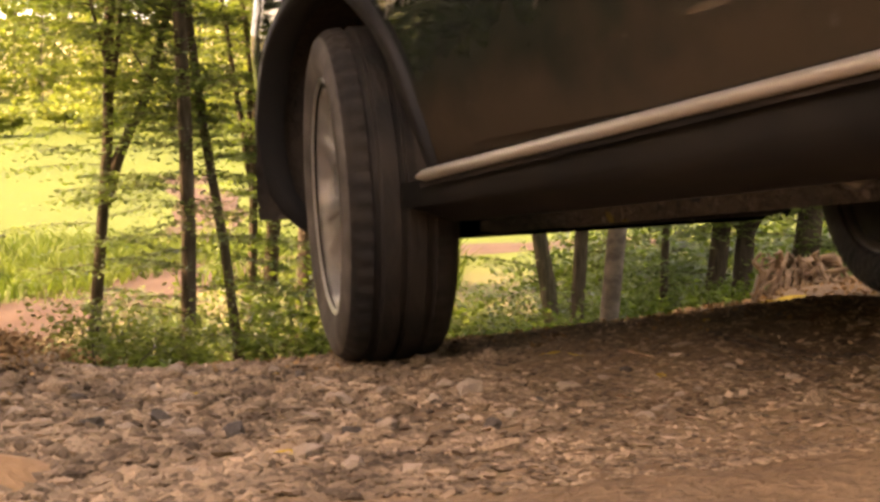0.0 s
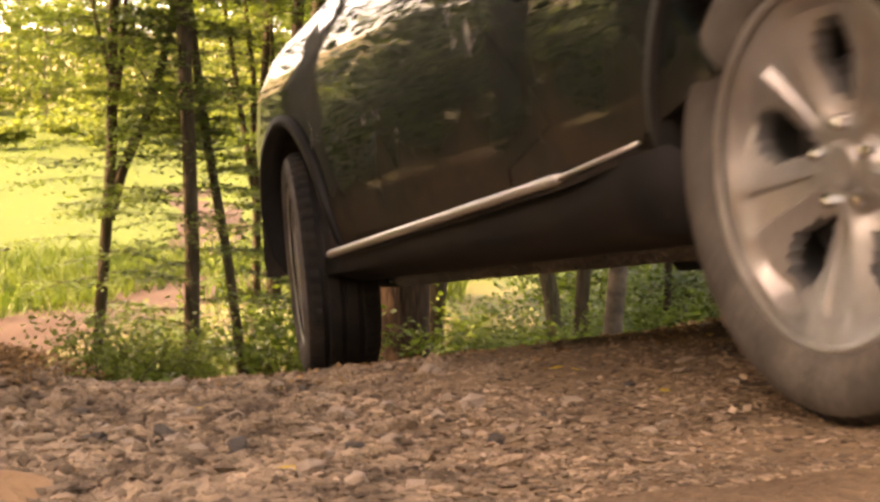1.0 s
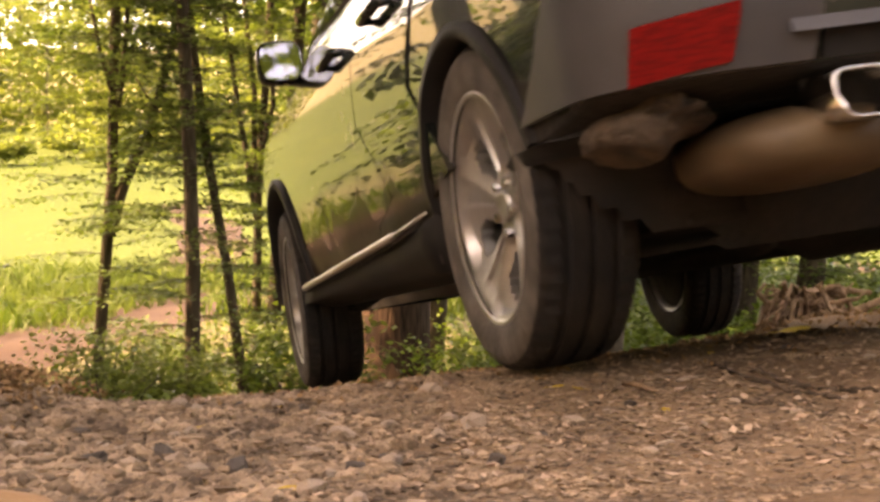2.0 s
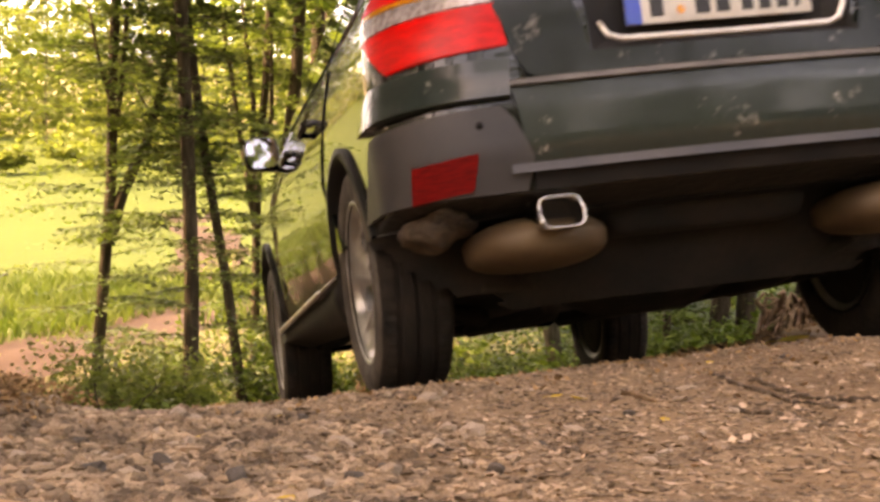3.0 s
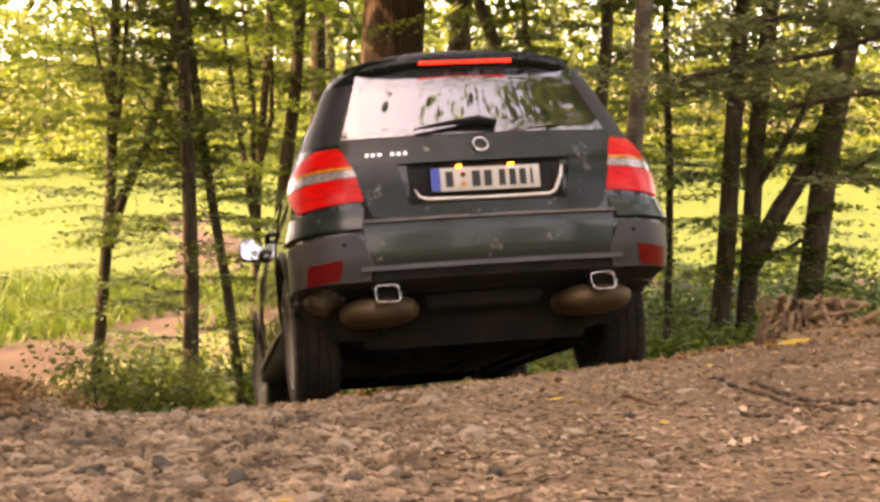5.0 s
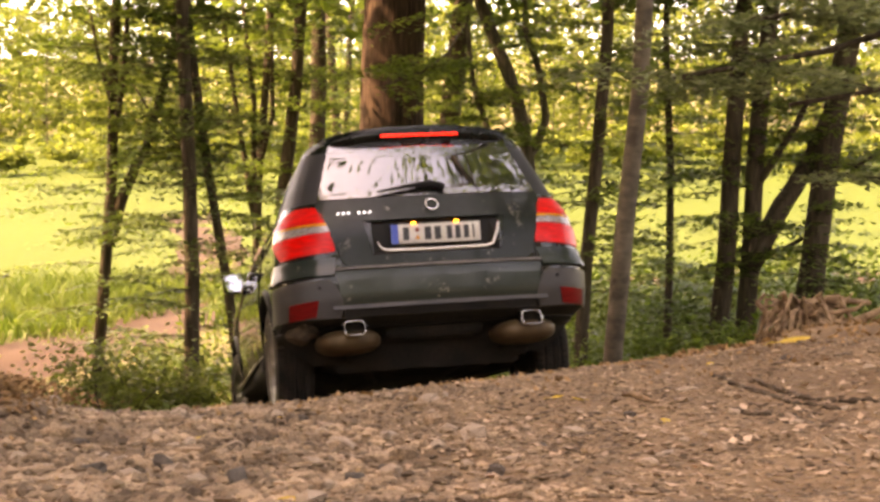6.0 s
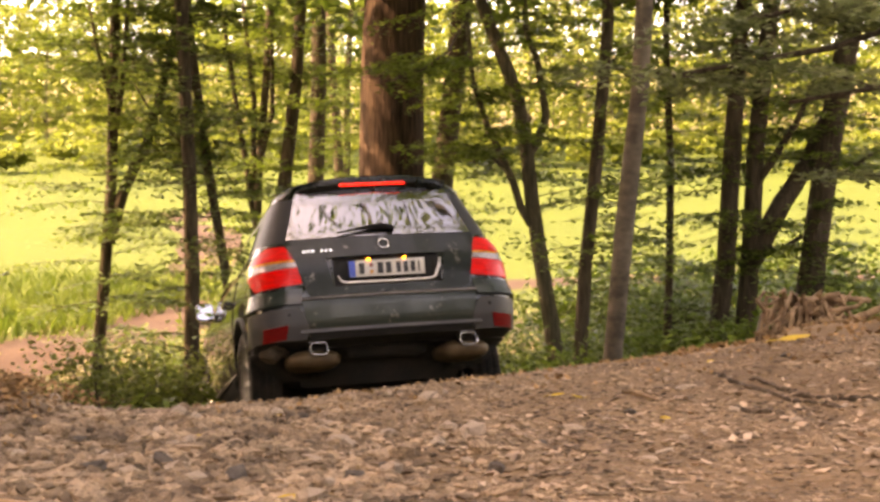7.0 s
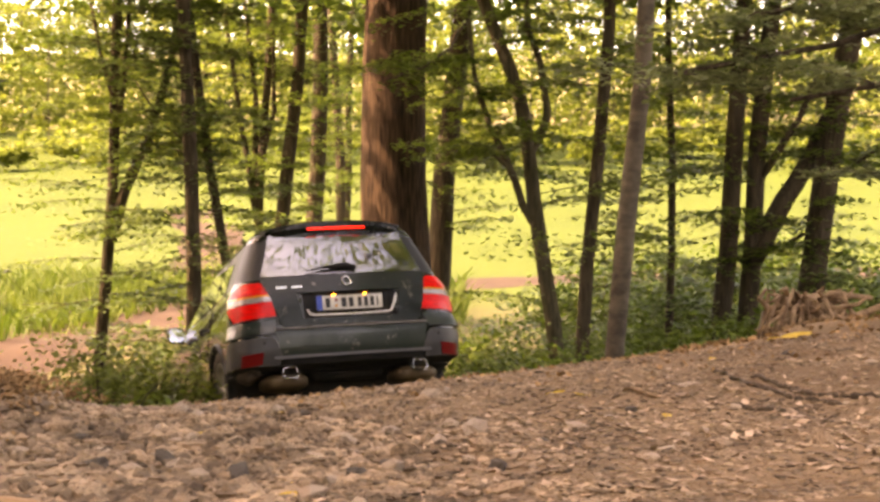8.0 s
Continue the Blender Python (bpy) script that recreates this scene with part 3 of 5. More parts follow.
# sunlit shrubs along the far edge of the meadow
for k in range(26):
    y = frng.uniform(84, 96)
    bush((-0.33 + 0.66 * (k + frng.random()) / 26) * y, y, frng.uniform(1.6, 2.8), 700 + k, LEAF_LIT_TINT, 900, 0.42, 0.9)
k = 0
for x0, x1, y0, y1, n, s0, s1 in ((-2.75, -2.4, 11.2, 12.4, 6, 0.55, 0.75), (-3.4, -1.4, 15.5, 19, 9, 0.9, 1.4), (0.4, 4.8, 13.6, 20, 52, 0.6, 1.0), (3.6, 6.0, 11, 16, 9, 0.5, 0.9), (0.5, 6.0, 20, 26, 15, 0.9, 1.4), (-8.4, -6.6, 16, 17, 2, 0.4, 0.5)):
    for _ in range(n):
        y = prng.uniform(y0, y1)
        # the left shrubs stand in shade; their brighter leaf colour imitates sun
        bush(prng.uniform(x0, x1), y, prng.uniform(s0, s1), 200 + k, LEAF_LIT_TINT if x1 < -2 and y1 < 13 else HERB, 1150, (0.052 if y < 15 else 0.075 if y < 20 else 0.11) * (1 if k % 3 else 1.25))
        k += 1


# unseen thickets added beside and behind the camera to block low light
for x, y in [(3.9 + 0.32 * max(j, 0) + prng.uniform(0, 1.0), j * 1.3 - 2) for j in range(9)] + [(-5.6 - prng.uniform(0, 1.0), j * 1.2 - 3.5) for j in range(5)] + [(j * 1.5 - 4.5, -3.4 - prng.uniform(0, 1.2)) for j in range(7)]:
    bush(x, y, prng.uniform(1.2, 1.7), 450 + k, LEAF_SHADE_TINT, 1500, 0.13, 1.15)
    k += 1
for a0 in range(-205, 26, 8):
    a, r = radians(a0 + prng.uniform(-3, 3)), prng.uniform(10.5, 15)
    bush(r * math.cos(a), 3 + r * math.sin(a), prng.uniform(2.6, 3.6), 400 + a0, LEAF_SHADE_TINT, 2600, 0.21, 1.2)
# unseen shrubs added on the left for the car's flank to reflect
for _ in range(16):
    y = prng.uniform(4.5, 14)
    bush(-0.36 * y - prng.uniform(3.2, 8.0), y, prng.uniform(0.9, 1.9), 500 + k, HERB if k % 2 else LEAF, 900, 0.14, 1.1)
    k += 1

# taller foliage, also out of view, that darkens the flank's reflections
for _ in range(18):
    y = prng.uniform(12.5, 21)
    bush(-0.37 * y - prng.uniform(2.8, 7.0), y, prng.uniform(2.0, 3.0), 600 + k, LEAF_SHADE_TINT if k % 2 else LEAF, 1900, 0.19, 1.35)
    k += 1


def build_herbs():
    """Low herbs all over the woodland floor."""
    nrg = np.random.RandomState(77)
    n = 26000
    y = 8.2 + 20 * nrg.uniform(0, 1, n) ** 0.8
    x = nrg.uniform(-0.42, 0.42, n) * y
    away = np.abs(x - left_rut(y) - 0.8)
    road_y = np.interp(x, [-14, -9, -6.4, -4.9, -2.2, 2.4, 12], [17.5, 20.5, 24, 29, 34, 37.5, 40])
    keep = ((away > 1.5) | (y > 17)) & (y < road_y - 3.2) & ((x > -0.235 * y) | (y < 10))
    x, y = x[keep], y[keep]
    z = terrain(x, y) + 0.02 + 0.30 * nrg.uniform(0, 1, len(x)) ** 1.5 * np.clip(0.5 + wobble(x, y, 0.9, 12, 2), 0.1, 1.4)
    return tagged(leaf_mesh("herbs", np.stack([x, y, z], 1), 0.07, HERB, None, "low green herbs covering the woodland floor", nrg, 0.5), category="herbs", kind="stuff")


build_herbs()


def build_grass(name, label, spots, blade, width, seed, mat=GRASS):
    """Upright bent blades at spots (n x 2)."""
    nrg = np.random.RandomState(seed)
    n = len(spots)
    a = nrg.uniform(0, 2 * math.pi, n)
    hgt = blade * nrg.uniform(0.5, 1.25, n)
    z = terrain(spots[:, 0], spots[:, 1])
    d = np.stack([np.cos(a), np.sin(a), np.zeros(n)], 1)
    base = np.stack([spots[:, 0], spots[:, 1], z - 0.02], 1)
    bend = np.stack([nrg.normal(0, 0.25, n), nrg.normal(0, 0.25, n), np.ones(n)], 1)
    w = (width * nrg.uniform(0.6, 1.3, n))[:, None]
    mid, tip = base + bend * (hgt * 0.55)[:, None], base + bend * [1.7, 1.7, 1] * hgt[:, None]
    v = np.stack([base - d * w, base + d * w, mid + d * w * 0.8, tip, mid - d * w * 0.8], 1).reshape(-1, 3)
    f = np.arange(n * 5).reshape(n, 5)
    return tagged(mesh_part(name, v, f.tolist(), mat, None, label), category="grass", kind="stuff")


grng = np.random.RandomState(31)
gy = grng.uniform(27, 37, 12000)
gx = grng.uniform(-0.36, 0.36, 12000) * gy
road_line = np.interp(gx, [-14, -9, -6.4, -4.9, -2.2, 2.4, 12, 30], [17.5, 20.5, 24, 29, 34, 37.5, 40, 41])
ok = (np.abs(gy - road_line) > 2.0) & (gx < 0.5)
build_grass("tall_grass", "tall yellow-green meadow grass beside the earth road", np.stack([gx, gy], 1)[ok], 0.55, 0.02, 32)
gy = grng.uniform(20, 27.5, 2600)
gx = grng.uniform(-11.5, -6.2, 2600)
ok = gy > np.interp(gx, [-14, -9, -6.4, -4.9], [17.5, 20.5, 24, 29]) + 1.7
build_grass("verge_grass", "rough dark grass on the bank above the road", np.stack([gx, gy], 1)[ok], 0.45, 0.016, 33, HERB)


def build_far_woods():
    """The wood on the far side of the meadow: trunks and crowns of many leaf clumps with gaps of sky."""
    rng, nrg = random.Random(8), np.random.RandomState(8)
    bm, cents = bmesh.new(), []
    for k in range(64):
        y = rng.uniform(112, 142)
        x = (-0.42 + 0.84 * (k + rng.random()) / 64) * y
        z = float(terrain(x, y))
        h = rng.uniform(9, 17)
        tube(bm, [(x, y, z - 0.3), (x + rng.uniform(-0.3, 0.3), y, z + h * 0.5), (x + rng.uniform(-0.6, 0.6), y, z + h * 0.9)], [0.10, 0.07, 0.03], 7)
        n = 380
        hh = nrg.uniform(0.02, 1, n) ** 1.15
        r = rng.uniform(2.2, 3.8) * np.sqrt(nrg.uniform(0, 1, n)) * np.sin(np.clip(hh * 1.05 + 0.12, 0, 1) * math.pi) ** 0.6
        a = nrg.uniform(0, 2 * math.pi, n)
        c = np.stack([x + r * np.cos(a), y + r * np.sin(a), z + h * hh], 1)
        c += 0.5 * np.sin(c[:, ::-1] * 1.3 + k)
        cents.append(c)
    trunks = tagged(part("far_wood_trunks", bm, BARK), "distant dark trunks across the meadow", "far woods", kind="stuff")
    return tagged(leaf_mesh("far_woods", np.concatenate(cents), 0.75, LEAF_LIT_TINT, None, "distant sunlit woodland beyond the meadow", nrg, 0.9, 0.8), category="far woods", kind="stuff")


build_far_woods()


# ---- the car: x to its right, y forward from the rear axle, z up from the ground ----
PAINT = material("dark_grey_green_paint", (0.007, 0.011, 0.009), 0.5, 0.0, base2=(0.012, 0.015, 0.012), scale=3.0, low=0.45, high=0.8, coat=1.0, fine=0.2, bump_scale=26, spec=0.05, flecks=0.66)
TAIL_PAINT = material("dusty_grey_green_paint", (0.012, 0.021, 0.016), 0.5, 0.0, base2=(0.021, 0.031, 0.024), scale=4.0, low=0.4, high=0.8, coat=0.8, fine=0.3, bump_scale=26, spec=0.2, flecks=0.645)
TAIL_PAINT.node_tree.nodes["Principled BSDF"].inputs["Coat Roughness"].default_value = 0.11
PAINT.node_tree.nodes["Principled BSDF"].inputs["Coat Roughness"].default_value = 0.02


def add_dust(m, colour):
    """Brown dust and dried spatter on the lower flanks, dulling the lacquer."""
    nt = m.node_tree
    b = nt.nodes["Principled BSDF"]
    tc, sep, n = nt.nodes.new("ShaderNodeTexCoord"), nt.nodes.new("ShaderNodeSeparateXYZ"), nt.nodes.new("ShaderNodeTexNoise")
    nt.links.new(tc.outputs["Object"], sep.inputs[0])
    n.inputs["Scale"].default_value, n.inputs["Detail"].default_value = 5.0, 7
    nt.links.new(tc.outputs["Object"], n.inputs["Vector"])
    ma, ab, r1, r2, mul, mix, inv = [nt.nodes.new("ShaderNode" + k) for k in ("Math", "Math", "MapRange", "MapRange", "Math", "Mix", "Math")]
    ma.operation, ma.inputs[1].default_value = "MULTIPLY_ADD", -0.55
    nt.links.new(n.outputs[0], ma.inputs[0])
    nt.links.new(sep.outputs[2], ma.inputs[2])
    r1.inputs[1].default_value, r1.inputs[2].default_value, r1.inputs[3].default_value, r1.inputs[4].default_value = 0.14, 0.34, 0.9, 0.0
    nt.links.new(ma.outputs[0], r1.inputs[0])
    ab.operation = "ABSOLUTE"
    nt.links.new(sep.outputs[0], ab.inputs[0])
    r2.inputs[1].default_value, r2.inputs[2].default_value = 0.80, 0.88
    nt.links.new(ab.outputs[0], r2.inputs[0])
    mul.operation = "MULTIPLY"
    nt.links.new(r1.outputs[0], mul.inputs[0])
    nt.links.new(r2.outputs[0], mul.inputs[1])
    mix.data_type = "RGBA"
    nt.links.new(mul.outputs[0], mix.inputs[0])
    nt.links.new(b.inputs["Base Color"].links[0].from_socket, mix.inputs[6])
    mix.inputs[7].default_value = (*colour, 1)
    nt.links.new(mix.outputs[2], b.inputs["Base Color"])
    inv.operation, inv.inputs[0].default_value = "SUBTRACT", 1.0
    nt.links.new(mul.outputs[0], inv.inputs[1])
    nt.links.new(inv.outputs[0], b.inputs["Coat Weight"])


add_dust(PAINT, (0.046, 0.032, 0.021))
PLASTIC = material("matt_dark_plastic", (0.008, 0.008, 0.008), 0.6, base2=(0.016, 0.014, 0.012), scale=6, spec=0.2, bump=0.05, bump_scale=300, fine=0.15)
GREY_PLASTIC = material("grey_bumper_plastic", (0.042, 0.042, 0.043), 0.5, base2=(0.062, 0.058, 0.055), scale=5, spec=0.4, bump=0.05, bump_scale=300, fine=0.12)
RUBBER = material("muddy_tyre_rubber", (0.0084, 0.00756, 0.00672), 0.85, base2=(0.0315, 0.02352, 0.0168), scale=7, low=0.38, high=0.72, bump=0.4, bump_scale=60, spec=0.3, fine=0.35)
DUSTY = material("dusty_tyre_wall", (0.128, 0.112, 0.092), 0.95, base2=(0.068, 0.0592, 0.0496), scale=10, bump=0.2, bump_scale=60, spec=0.2, fine=0.25)
ALLOY = material("dusty_silver_alloy", (0.425, 0.4165, 0.391), 0.36, 0.75, base2=(0.34, 0.306, 0.2635), scale=9, low=0.4, high=0.8, fine=0.12)
CHROME = material("chrome", (0.75, 0.75, 0.73), 0.14, 1.0, base2=(0.6, 0.58, 0.55), scale=14)
BRUSHED = material("brushed_aluminium", (0.72, 0.68, 0.62), 0.38, 0.8, base2=(0.60, 0.55, 0.48), scale=20, stretch=(1, 0.1, 1))
GLASS = material("tinted_glass", (0.10, 0.11, 0.10), 0.02)
GLASS.node_tree.nodes["Principled BSDF"].inputs["Transmission Weight"].default_value = 0.9
GLASS.node_tree.nodes["Principled BSDF"].inputs["IOR"].default_value = 1.5
GLASS.node_tree.nodes["Principled BSDF"].inputs["Coat Weight"].default_value = 1.0
GLASS.node_tree.nodes["Principled BSDF"].inputs["Coat IOR"].default_value = 2.4
MIRROR = material("mirror_glass", (0.85, 0.86, 0.86), 0.02, 1.0)
UNDER = material("dirty_underbody", (0.006, 0.006, 0.005), 0.95, base2=(0.018, 0.013, 0.009), scale=5, bump=0.3, bump_scale=30, fine=0.3)
MUD = material("dried_mud", (0.044, 0.0304, 0.02), 0.95, base2=(0.0224, 0.0168, 0.012), scale=8, bump=0.6, bump_scale=45, fine=0.3)
# pale tone with the ledge's sky reflection put into the colour
LEDGE_SHEEN = material("sky_sheen_on_ledge", (0.085, 0.078, 0.070), 0.7, base2=(0.15, 0.135, 0.12), scale=12, spec=0.4, fine=0.2)
MUD_CAKE = material("mud_cake", (0.115, 0.078, 0.050), 0.95, base2=(0.045, 0.032, 0.022), scale=14, bump=0.8, bump_scale=45, fine=0.35)
MUFFLER = material("heat_stained_muffler_steel", (0.1181, 0.07598, 0.03825), 0.55, 0.3, base2=(0.07312, 0.04275, 0.02081), scale=5, bump=0.1, bump_scale=30, fine=0.2)
RED_LENS = material("red_lamp_lens", (0.22, 0.008, 0.007), 0.35, base2=(0.13, 0.005, 0.005), scale=25, stretch=(1, 1, 6), spec=0.2)
RED_GLOW = glow("lit_red_lens", (0.50, 0.008, 0.007), 0.055, base2=(0.24, 0.004, 0.004), scale=14, stretch=(1, 1, 3.5), spec=0.2, coat=0.1, fine=0.35, bump_scale=60)
CLEAR_LENS = material("clear_lamp_lens", (0.46, 0.40, 0.37), 0.18, 0.2, base2=(0.26, 0.20, 0.18), scale=60, coat=1.0)
AMBER_LENS = material("amber_lamp_lens", (0.75, 0.28, 0.03), 0.2, base2=(0.6, 0.2, 0.02), scale=40, coat=1.0)
BRAKE_GLOW = glow("lit_brake_lamp", (0.9, 0.03, 0.02), 0.28)
PLATE_GLOW = glow("warm_plate_lamp", (1.0, 0.42, 0.06), 0.9)
PLATE_WHITE = material("plate_white", (0.612, 0.578, 0.51), 0.45, base2=(0.51, 0.4675, 0.3995), scale=14)
PLATE_BLUE = material("plate_blue", (0.02, 0.07, 0.42), 0.4, base2=(0.03, 0.09, 0.36), scale=20)
INK_CABIN = material("black_ink_and_cabin_dark", (0.015, 0.015, 0.015), 0.5)

BODY = {
    "w": ([0.24, 0.30, 0.38, 0.50, 0.70, 0.90, 1.0, 1.1, 1.18, 1.5, 1.58, 1.62, 1.65, 1.668], [0.72, 0.82, 0.875, 0.900, 0.915, 0.912, 0.90, 0.878, 0.84, 0.70, 0.66, 0.61, 0.50, 0.30]),
    "yr": ([0.24, 0.30, 0.40, 0.470, 0.515, 0.62, 0.74, 0.785, 0.80, 0.95, 1.05, 1.15, 1.25, 1.5, 1.6, 1.64, 1.668], [-0.40, -0.44, -0.52, -0.62, -0.91, -0.945, -0.95, -0.942, -0.925, -0.92, -0.892, -0.825, -0.76, -0.635, -0.60, -0.50, -0.25]),
    "yf": ([0.24, 0.3, 0.5, 0.75, 0.9, 1.0, 1.04, 1.08, 1.2, 1.5, 1.58, 1.62, 1.65, 1.668], [3.2, 3.42, 3.52, 3.53, 3.45, 3.2, 2.6, 2.4, 2.18, 1.62, 1.45, 1.3, 1.0, 0.5]),
    "r": ([0.24, 0.8, 0.9, 1.1, 1.3, 1.6, 1.668], [0.22, 0.27, 0.30, 0.30, 0.23, 0.17, 0.08]),
}
ARCHES, ARCH_R = ((0.0, 0.37), (2.755, 0.37)), 0.405


def dim(key, z):
    return float(np.interp(z, *BODY[key]))


def skin(s, z):
    """A point of the body's skin at height z, s metres round from the middle of the tail (negative: the left side)."""
    side, s = (-1 if s < 0 else 1), abs(s)
    w, yr, yf, r = (dim(k, z) for k in ("w", "yr", "yf", "r"))
    flat, bulge = w - r, 0.04
    if s <= flat:
        return Vector((side * s, yr + bulge * (s / max(flat, 0.05)) ** 2, z))
    a = (s - flat) / r
    y0 = yr + bulge + r
    if a <= math.pi / 2:
        return Vector((side * (flat + r * math.sin(a)), y0 - r * math.cos(a), z))
    y = y0 + (a - math.pi / 2) * r
    y1 = yf - 0.45
    if y <= y1:
        return Vector((side * (w - 0.03 * max(0, (y - 1.6) / 2.0) ** 2), y, z))
    q = min((y - y1) / 0.7, math.pi / 2)
    w2 = w - 0.03 * max(0, (y1 - 1.6) / 2.0) ** 2
    return Vector((side * w2 * math.cos(q) ** 0.6, y1 + 0.45 * math.sin(q), z))


def s_of(y, z):
    """How far round the side the place y lies at height z."""
    r = dim("r", z)
    return dim("w", z) - r + r * math.pi / 2 + (y - (dim("yr", z) + 0.04 + r))


def normal(s, z):
    a, b = skin(s + 0.004, z) - skin(s - 0.004, z), skin(s, z + 0.004) - skin(s, z - 0.004)
    return a.cross(b).normalized()


def patch(name, left, right, mat, parent, off=0.004, thick=0.012, nu=10, label="", smooth=True, off_top=None):
    """A panel that follows the skin. left, right: (s, z) pairs of its two edges, from the bottom up; off, off_top: how proud it stands."""
    bm, rows, nv, off_low = bmesh.new(), [], len(left), off
    for j, ((s0, z0), (s1, z1)) in enumerate(zip(left, right)):
        row = []
        off = off_low if off_top is None else off_low + (off_top - off_low) * j / (nv - 1)
        for k in range(nu + 1):
            t = k / nu
            s, z = s0 + (s1 - s0) * t, z0 + (z1 - z0) * t
            row.append((skin(s, z) + normal(s, z) * off, skin(s, z) + normal(s, z) * (off - thick)))
        rows.append(row)
    top = [[bm.verts.new(p[0]) for p in row] for row in rows]
    for a, b in zip(top, top[1:]):
        for k in range(nu):
            bm.faces.new((a[k], a[k + 1], b[k + 1], b[k]))
    ring = [(0, k) for k in range(nu + 1)] + [(j, nu) for j in range(1, nv)] + [(nv - 1, k) for k in range(nu - 1, -1, -1)] + [(j, 0) for j in range(nv - 2, 0, -1)]
    low = [bm.verts.new(rows[j][k][1]) for j, k in ring]
    up = [top[j][k] for j, k in ring]
    for i in range(len(ring)):
        j = (i + 1) % len(ring)
        bm.faces.new((up[j], up[i], low[i], low[j]))
    bmesh.ops.recalc_face_normals(bm, faces=bm.faces)
    ob = part(name, bm, mat, parent, label, False)
    if smooth:
        ob.data.shade_smooth()
        ob.data.set_sharp_from_angle(angle=radians(40))
    return ob


def edges(pairs, n=8):
    """Fills in an edge line of (s, z) corners."""
    out = []
    for (a, b), (c, d) in zip(pairs, pairs[1:]):
        out += [(a + (c - a) * k / n, b + (d - b) * k / n) for k in range(n)]
    return out + [pairs[-1]]


def build_body(car):
    zs = sorted(set([round(0.24 + 0.0275 * k, 4) for k in range(52)] + [0.86, 1.055, 0.785, 0.80, 1.655, 1.668]))
    zs = [z for z in zs if z <= 1.668]
    us = list(np.linspace(0, 0.37, 9)) + list(np.linspace(0.37, 1, 13)[1:])
    n_side = 190
    bm, grid = bmesh.new(), []
    for z in zs:
        flat, r = dim("w", z) - dim("r", z), dim("r", z)
        s_list = [0.37 * k / 8 for k in range(9)] + [0.37 + (flat - 0.37) * k / 4 for k in range(1, 5)] if flat > 0.4 else [flat * k / 12 for k in range(13)]
        s_list += [flat + r * math.pi / 2 * k / 10 for k in range(1, 11)]
        s0, s1 = s_list[-1], s_of(dim("yf", z) - 0.45, z) + 0.7 * math.pi / 2
        s_list += [s0 + (s1 - s0) * k / n_side for k in range(1, n_side + 1)]
        grid.append([s for s in s_list])
    for side in (-1, 1):
        vs = [[bm.verts.new(skin(side * max(s, 1e-6), z)) for s in row] for row, z in zip(grid, zs)]
        m = len(grid[0])
        for j in range(len(zs) - 1):
            for k in range(m - 1):
                q = (vs[j][k], vs[j][k + 1], vs[j + 1][k + 1], vs[j + 1][k])
                if k < 8 and zs[j] >= 0.859 and zs[j + 1] <= 1.056:
                    continue
                if any(all((v.co.y - cy) ** 2 + (v.co.z - cz) ** 2 < ARCH_R ** 2 and abs(v.co.x) > 0.5 for v in q) for cy, cz in ARCHES):
                    continue
                bm.faces.new(q if side > 0 else q[::-1])
        top = [v for v in vs[-1]]
        cap = [bm.verts.new((0, v.co.y, 1.672)) for v in top]
        for k in range(m - 1):
            q = (top[k], top[k + 1], cap[k + 1], cap[k])
            bm.faces.new(q if side > 0 else q[::-1])
    for v in bm.verts:
        for cy, cz in ARCHES:
            dy, dz = v.co.y - cy, v.co.z - cz
            d = math.hypot(dy, dz)
            if d < ARCH_R and abs(v.co.x) > 0.5 and v.link_faces:
                v.co.y, v.co.z = cy + dy / d * ARCH_R, max(cz + dz / d * ARCH_R, 0.24)
    bmesh.ops.delete(bm, geom=[v for v in bm.verts if not v.link_faces], context="VERTS")
    bmesh.ops.remove_doubles(bm, verts=bm.verts, dist=0.0004)
    bmesh.ops.recalc_face_normals(bm, faces=bm.faces)
    ob = part("body", bm, PAINT, car, "dark grey-green metallic body with dust and scratches")
    ob.data.materials.append(UNDER)
    # black on the skin behind the windows stands in for the dim cabin
    ob.data.materials.append(INK_CABIN)
    for f in ob.data.polygons:
        if f.center.z < 0.516 and f.center.y < 0.3:
            f.material_index = 1
        elif (1.212 if f.center.y < -0.55 else 1.165) < f.center.z < 1.535 and not 0.24 < f.center.y < 0.31 and not 1.02 < f.center.y < 1.07:
            f.material_index = 2
    ob.data.set_sharp_from_angle(angle=radians(38))
    return ob


